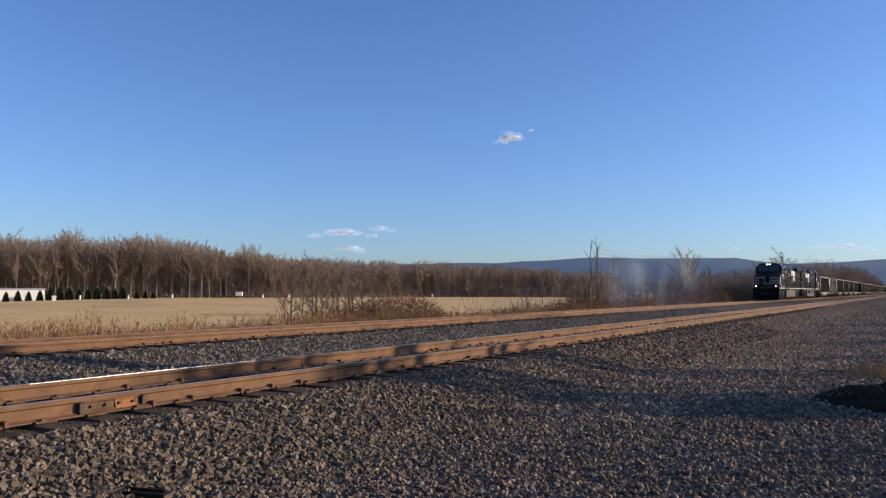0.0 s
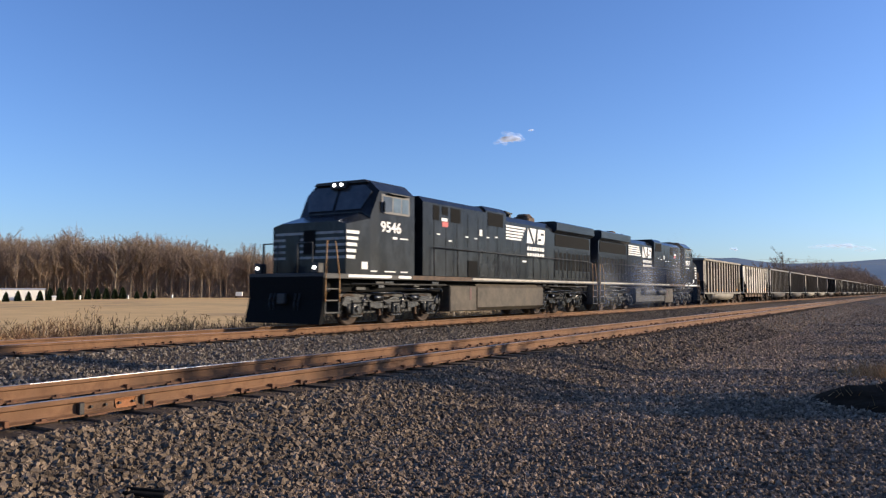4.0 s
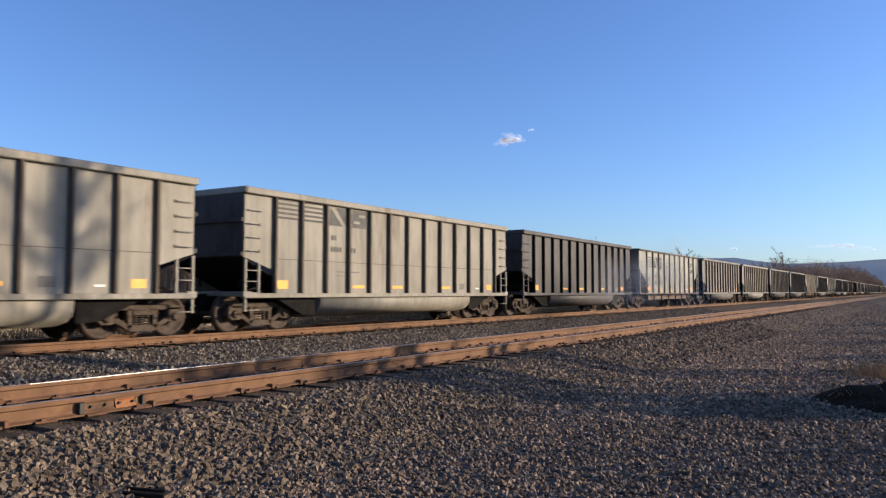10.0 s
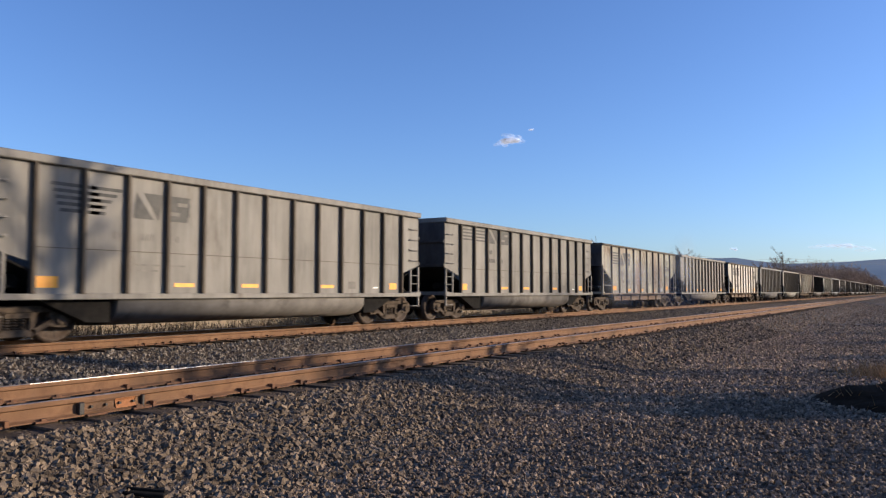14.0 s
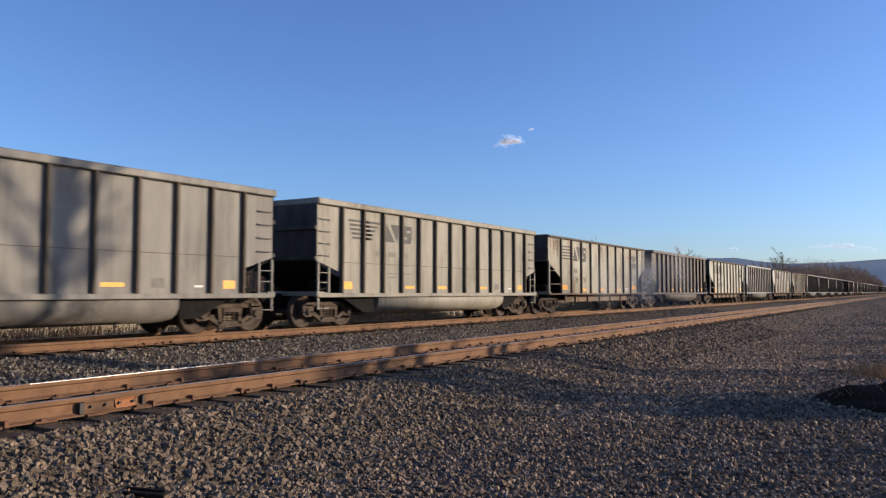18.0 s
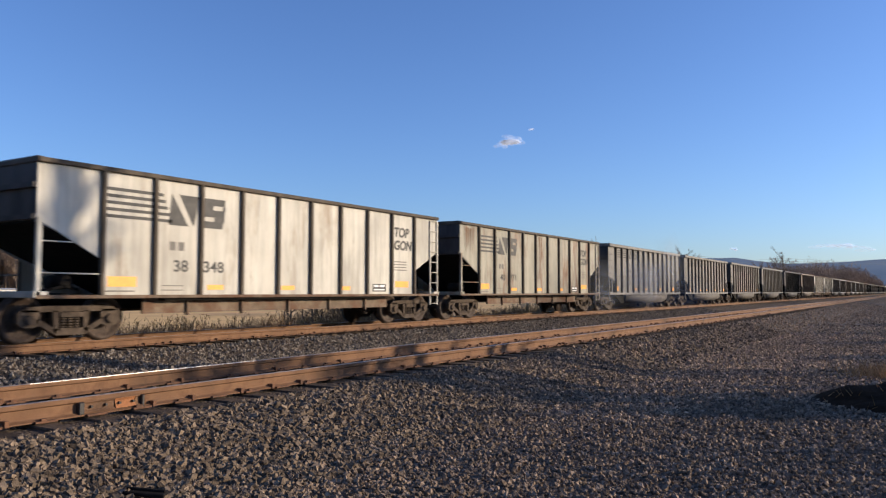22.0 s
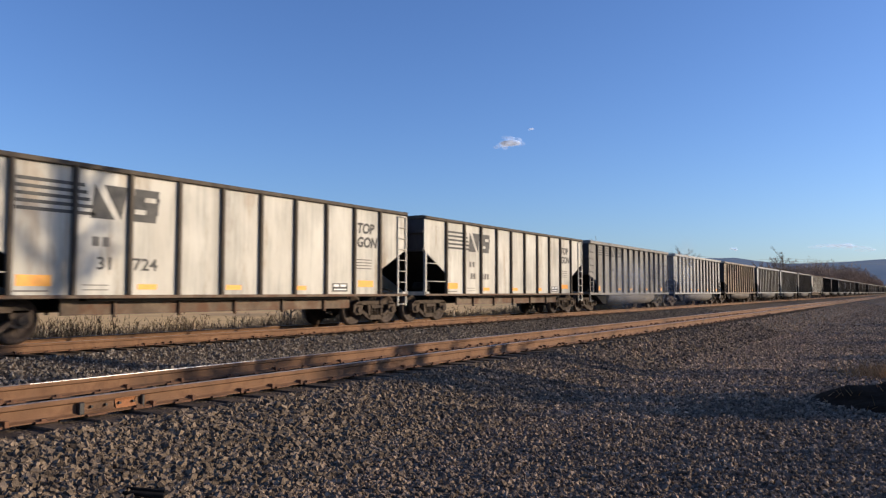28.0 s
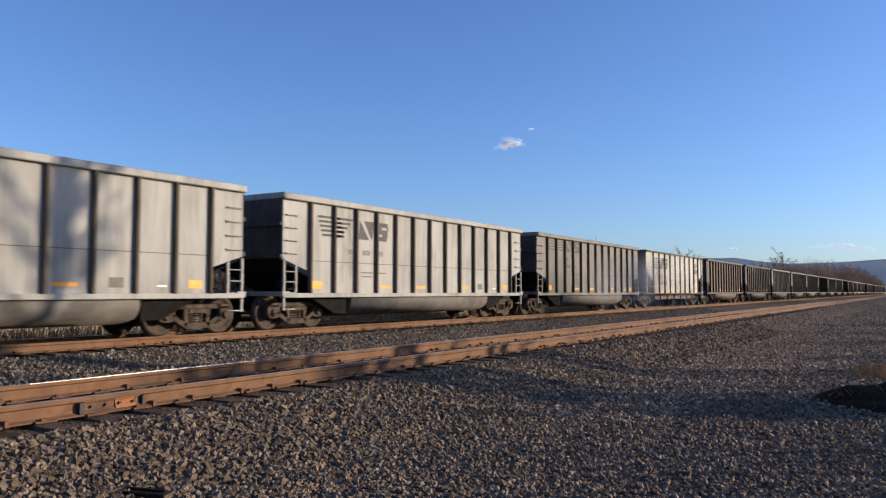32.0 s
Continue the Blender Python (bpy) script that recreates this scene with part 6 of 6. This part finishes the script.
def shade_tree(x, y, dist, h):
    """A tree that stands towards the sun from the place (x, y)."""
    tx, ty = x + SUNX * dist, y + SUNY * dist
    t = copy_thing(SHADE[rs.randrange(3)], pose(tx, ty, ground_z(tx, ty) - 0.1, 0, 0, rs.uniform(0, 360)) @ Matrix.Diagonal((h / 14, h / 14, h / 14, 1)))
    t.scale = (h / 14,) * 3
    tagged(t, "small unseen leafless tree added to shade the service road" if h < 5 else "", group="trees on the bank")


# low ones are unseen additions, sized to shade the road alone
for x, y, dist, h in ((-14.4, 8.6, 32, 15), (-7.2, 9.5, 22, 11), (-7.2, 10.5, 26, 12), (-5, 47, 22, 6.5), (-5, 58, 23, 7), (-5, 72, 24, 7.5), (-4, 43, 15, 6), (-4, 52, 16, 7), (-4, 64, 16, 7), (-4, 80, 17, 8), (-4, 90, 20, 9), (-4, 100, 20, 9), (-4.0, 6.0, 16, 3.3), (-3.0, 3.0, 14, 8), (-4.5, 10.3, 17, 5.6), (-4.5, 10.9, 19, 9.5), (-4.5, 11.5, 16, 8), (-4.5, 11.1, 23, 11), (-3, 5.2, 12, 2.7), (-2.5, 4.2, 10, 2.3), (-3, 7.6, 18, 4.2), (-2, 7.0, 8, 2.0), (-2, 4.8, 11, 2.6), (-2, 8.2, 14, 3.2), (-0.6, 7.2, 8, 2.0)):
    shade_tree(x, y, dist, h)
# a leaning tree with a dense crown that shades the passing wagons
stout = tree_kind("bare_tree", M["bark"], M["twig"], "leaning leafless tree with a dense crown on the bank", 611, 14.0, 0.15, first=0.6, limbs=18, forks=9, twigs=11, trunk_r=0.2, wob=1.6)
tx, ty = -14.4 + SUNX * 34, 7.0 + SUNY * 34
stout.matrix_basis = pose(tx, ty, ground_z(tx, ty) - 0.1) @ Matrix.Rotation(radians(-7), 4, Vector((SUNX, SUNY, 0))) @ Matrix.Rotation(radians(40), 4, "Z")
tagged(stout, group="trees on the bank")
for t in SHADE:
    for o in (*t.children_recursive, t):
        bpy.data.objects.remove(o)

# low earth mound beside the service road
M["earth"] = mat("dark_earth", (0.01908, 0.01222, 0.007872), (0.05406, 0.03492, 0.02214), 2.5, 0.98, bump=0.8, bscale=14, gloss=0.03)
mv, mf = [], []
for j in range(25):
    for i in range(25):
        u, w = i / 24 * 2 - 1, j / 24 * 2 - 1
        x, y = 0.9 + u * 2.5, 13.3 + w * 1.3
        q = max(0.0, 1 - (u * u + w * w) ** 0.8)
        mv.append((x, y, ground_z(x, y) - 0.06 + 0.5 * q ** 0.75 * (1 + 0.9 * noise.noise((x * 1.6, y * 1.6, 9))) + 0.07 * noise.noise((x * 6, y * 6, 2)) * q))
mf = [(j * 25 + i, j * 25 + i + 1, (j + 1) * 25 + i + 1, (j + 1) * 25 + i) for j in range(24) for i in range(24)]
me = bpy.data.meshes.new("earth_mound")
me.from_pydata(mv, [], mf)
me.materials.append(M["earth"])
tagged(new("earth_mound", me), "low mound of dark earth beside the service road", "mound")

# strip of dark steel lying on the stones
scrap = empty("scrap_plate", "dark rusted steel plate lying on the ballast stones", "scrap", at=pose(-5.14, 3.84, ground_z(-5.14, 3.84) + 0.04, 3, 5, 34))
part("plate", G().box(-0.16, 0.16, -0.06, 0.06, -0.01, 0.02, 0.006), M["soot_shade"], scrap)
part("rib", G().box(-0.15, 0.15, -0.012, 0.012, 0.02, 0.04, 0.004), M["soot_shade"], scrap)
# dry grass at the road's edge
tuft = Slivers()
for _ in range(1500):
    x, y = rs.gauss(-0.5, 0.4), rs.gauss(17.7, 0.5)
    z = ground_z(x, y) - 0.02
    tuft.add((x, y, z), (x + rs.uniform(-0.15, 0.15), y + rs.uniform(-0.15, 0.15), z + rs.uniform(0.08, 0.3)), 0.007)
for _ in range(160):
    u, w = rs.uniform(-0.9, 0.9), rs.uniform(-0.9, 0.9)
    x, y = 0.9 + u * 2.5, 13.3 + w * 1.3
    q = max(0.0, 1 - (u * u + w * w) ** 0.8)
    z = ground_z(x, y) - 0.1 + 0.5 * q ** 0.6
    tuft.add((x, y, z), (x + rs.uniform(-0.15, 0.15), y + rs.uniform(-0.15, 0.15), z + rs.uniform(0.06, 0.2)), 0.005)
tuft.object("dry_grass", M["weeds"], "tufts of dry tan grass beside the service road")

# woods on the camera's side farther up the line
side_woods = Slivers()
for _ in range(320):
    y = rs.uniform(106, 420)
    x = 7 + abs(rs.gauss(0, 1)) * 11
    quick_tree(side_woods, x, y, ground_z(x, y) - 0.1, rs.uniform(8, 14), rs, 1.0)
side_woods.object("side_woods", M["woods"], "leafless brown woods beside the service road")

# unseen brush heap, added to throw the dark band across the road
pile = Slivers()
for _ in range(11000):
    a, q = rs.uniform(0, 6.283), rs.random() ** 0.5
    x, y = 4.0 + 1.3 * q * math.cos(a), 15.7 + 0.95 * q * math.sin(a)
    z = ground_z(x, y) + 2.1 * (1 - q * q) * rs.random()
    pile.add((x, y, z), (x + rs.uniform(-0.5, 0.5), y + rs.uniform(-0.5, 0.5), z + rs.uniform(-0.15, 0.3)), 0.026)
pile.object("brush_pile", M["brush"], "unseen brown brush heap added to shade the service road")
# unseen low thickets added on the bank, whose long shadows streak the road
thicket = Slivers()
for x, y, dist, h, w in ((-1.4, 21.9, 9, 2.3, 0.4), (-1.8, 28.3, 9, 2.5, 0.5), (-2.2, 35.2, 10, 2.7, 0.7), (-2.5, 44.0, 10, 2.9, 0.9)):
    cx, cy = x + SUNX * dist, y + SUNY * dist
    w *= 1.6
    for _ in range(3200):
        a, q = rs.uniform(0, 6.283), rs.random() ** 0.5
        px_, py_ = cx + w * q * math.cos(a), cy + w * q * math.sin(a)
        z = ground_z(px_, py_) + h * (1 - 0.6 * q * q) * rs.random()
        thicket.add((px_, py_, z), (px_ + rs.uniform(-0.3, 0.3), py_ + rs.uniform(-0.3, 0.3), z + rs.uniform(-0.1, 0.4)), 0.02)
thicket.object("thicket", M["brush"], "unseen low thickets added on the bank to streak the road with shadow")

# thin smoke that hangs over the ballast between the tracks
smoke_m = bpy.data.materials.new("thin_smoke")
smoke_m.use_nodes = True
sn, sl_ = smoke_m.node_tree.nodes, smoke_m.node_tree.links
sb = sn["Principled BSDF"]
sb.inputs["Base Color"].default_value = (0.34, 0.36, 0.405, 1)
sb.inputs["Roughness"].default_value = 1.0
sb.inputs["Specular IOR Level"].default_value = 0.0
stc, sub_, smul, slen, sfall, snoise, sprod = sn.new("ShaderNodeTexCoord"), sn.new("ShaderNodeVectorMath"), sn.new("ShaderNodeVectorMath"), sn.new("ShaderNodeVectorMath"), sn.new("ShaderNodeMapRange"), sn.new("ShaderNodeTexNoise"), sn.new("ShaderNodeMath")
sub_.operation, smul.operation, slen.operation, sprod.operation = "SUBTRACT", "MULTIPLY", "LENGTH", "MULTIPLY"
sub_.inputs[1].default_value, smul.inputs[1].default_value = (0.5, 0.5, 0.5), (2.0, 0.0, 2.0)
sfall.interpolation_type = "SMOOTHERSTEP"
sfall.inputs[1].default_value, sfall.inputs[2].default_value, sfall.inputs[3].default_value, sfall.inputs[4].default_value = 0.0, 1.0, 0.42, 0.0
snoise.inputs["Scale"].default_value, snoise.inputs["Detail"].default_value = 0.9, 4
sl_.new(stc.outputs["Generated"], sub_.inputs[0])
sl_.new(sub_.outputs[0], smul.inputs[0])
sl_.new(smul.outputs[0], slen.inputs[0])
sl_.new(slen.outputs["Value"], sfall.inputs[0])
sl_.new(stc.outputs["Object"], snoise.inputs["Vector"])
sl_.new(sfall.outputs[0], sprod.inputs[0])
sl_.new(snoise.outputs["Fac"], sprod.inputs[1])
sl_.new(sprod.outputs[0], sb.inputs["Alpha"])
smoke = empty("smoke", "thin bluish smoke hanging over the ballast between the tracks", "smoke", at=pose(-11.2, 36.3, -0.3, 0, 0, math.degrees(AXIS)))
PUFFS = []
for k in range(8):
    w, h = rs.uniform(1.1, 1.9), rs.uniform(1.3, 2.0)
    vs = [(w * (i / 5 - 1), 0.35 * w * math.sin(2.2 * (i / 5 - 1) + k) + 0.3 * math.cos(1.7 * (j / 5 - 1) + 2 * k), h * (j / 5 - 1)) for j in range(11) for i in range(11)]
    fs = [(j * 11 + i, j * 11 + i + 1, (j + 1) * 11 + i + 1, (j + 1) * 11 + i) for j in range(10) for i in range(10)]
    at = pose(-1.5 + 3.4 * ((k * 5) % 8) / 7, rs.uniform(-1.5, 1.5), h + (0.0 if k < 4 else rs.uniform(0.2, 0.8)), 0, rs.uniform(-12, 12), rs.uniform(-25, 25))
    puff = part("puff", G().add(vs, fs, True), smoke_m, smoke, at=at)
    PUFFS.append((puff, at, rs.uniform(0, 6.283)))
# ---------------------------------------------------------------- the train, from the second engine back
ORDER = {1: ("tan", "B"), 2: ("cream", "38  415"), 3: ("grey", "A"), 4: ("grey", "B"), 5: ("tan", "A"), 6: ("tan", "B"), 7: ("dark", ""), 8: ("ash", None), 9: ("grey", "A"),
         10: ("tan", "B"), 11: ("grey", "A"), 12: ("grey", "B"), 13: ("rusty", None), 14: ("grey", ""), 15: ("cream", "22  883"), 16: ("grey", "B"), 17: ("tan", "A"), 18: ("rusty", "39  131"),
         19: ("brown", ""), 20: ("ash", "67  767"), 21: ("light", "A"), 22: ("cream", "38  348"), 23: ("rusty", "40  771"), 24: ("grey", "B"), 25: ("grey", "B"), 26: ("grey", "B"), 27: ("grey", "B"),
         28: ("dark", "B"), 29: ("patchy", "A"), 30: ("cream", "31  724"), 31: ("cream", None), 32: ("grey", "B"), 33: ("light", "B"), 34: ("patchy", "B"), 35: ("light", "A"), 36: ("light", "A")}
LAST = 62
TRAIN, WHEELS = [], []
pick = random.Random(8)
for i in range(1, LAST + 1):
    paint, logo = ORDER.get(i) or pick.choice([("grey", "B"), ("grey", "A"), ("dark", "B"), ("grey", "B"), ("tan", "A"), ("cream", None), ("brown", ""), ("light", "B")])
    w = []
    if paint in ("cream", "rusty", "ash"):
        car = hopper_gondola(paint, logo, w)
    else:
        car = gondola(paint, logo, w, i > 40)
    mid = FIRST + PITCH * (i - 1) + LEN + table(i, SLACK)
    car.matrix_basis = pose(FAR_X, mid, 0)
    TRAIN.append((car, mid, 0.0))
    WHEELS.append((w, mid, 0.484, 1.0))

# two engines: the leader nose first, the second cab trailing
for number, mid, turn, lit in (("9546", FIRST - 0.785 - 33.45, 0.0, True), ("9907", FIRST - 0.785 - 11.15, 180.0, False)):
    w = []
    eng = engine(number, w, lit)
    eng.matrix_basis = pose(FAR_X, mid, 0, 0, 0, turn)
    TRAIN.append((eng, mid, turn))
    WHEELS.append((w, mid, 0.509, 1.0 if turn == 0 else -1.0))


def motions():
    for thing, mid, turn in TRAIN:
        walk(thing, [(float(t), pose(FAR_X, mid - gone(t), 0, 0, 0, turn)) for t in range(0, 33, 2)])
    for c, v, m in CLOUDS:
        walk(c, [(0.0, m), (32.0, Matrix.Translation(v) @ m)])
    for p, m, a in PUFFS:   # the smoke sways and settles back
        walk(p, [(2.0 * k, Matrix.Translation((0.35 * math.sin(a + 0.9 * k), 0.0, 0.12 * math.sin(2 * a + 0.6 * k))) @ m) for k in range(17)])
    # wheels turn while they are near enough to be made out
    for ws, mid, r, way in WHEELS:
        ts = [k / 30.0 for k in range(961)]
        near = [t for t in ts if -14 < mid - gone(t) < 46]
        if not near or (near[0] == 0.0 and near[-1] == 0.0):
            continue
        for w in ws:
            home = Matrix.Translation(w.location)
            a0 = gone(near[0]) / r
            rows = [] if near[0] <= 0 else [(0.0, home)]
            rows += [(t, home @ Matrix.Rotation(way * (gone(t) / r - a0), 4, "X")) for t in near]
            if near[-1] < 32.0:
                rows.append((32.0, rows[-1][1]))
            walk(w, rows)


motions()
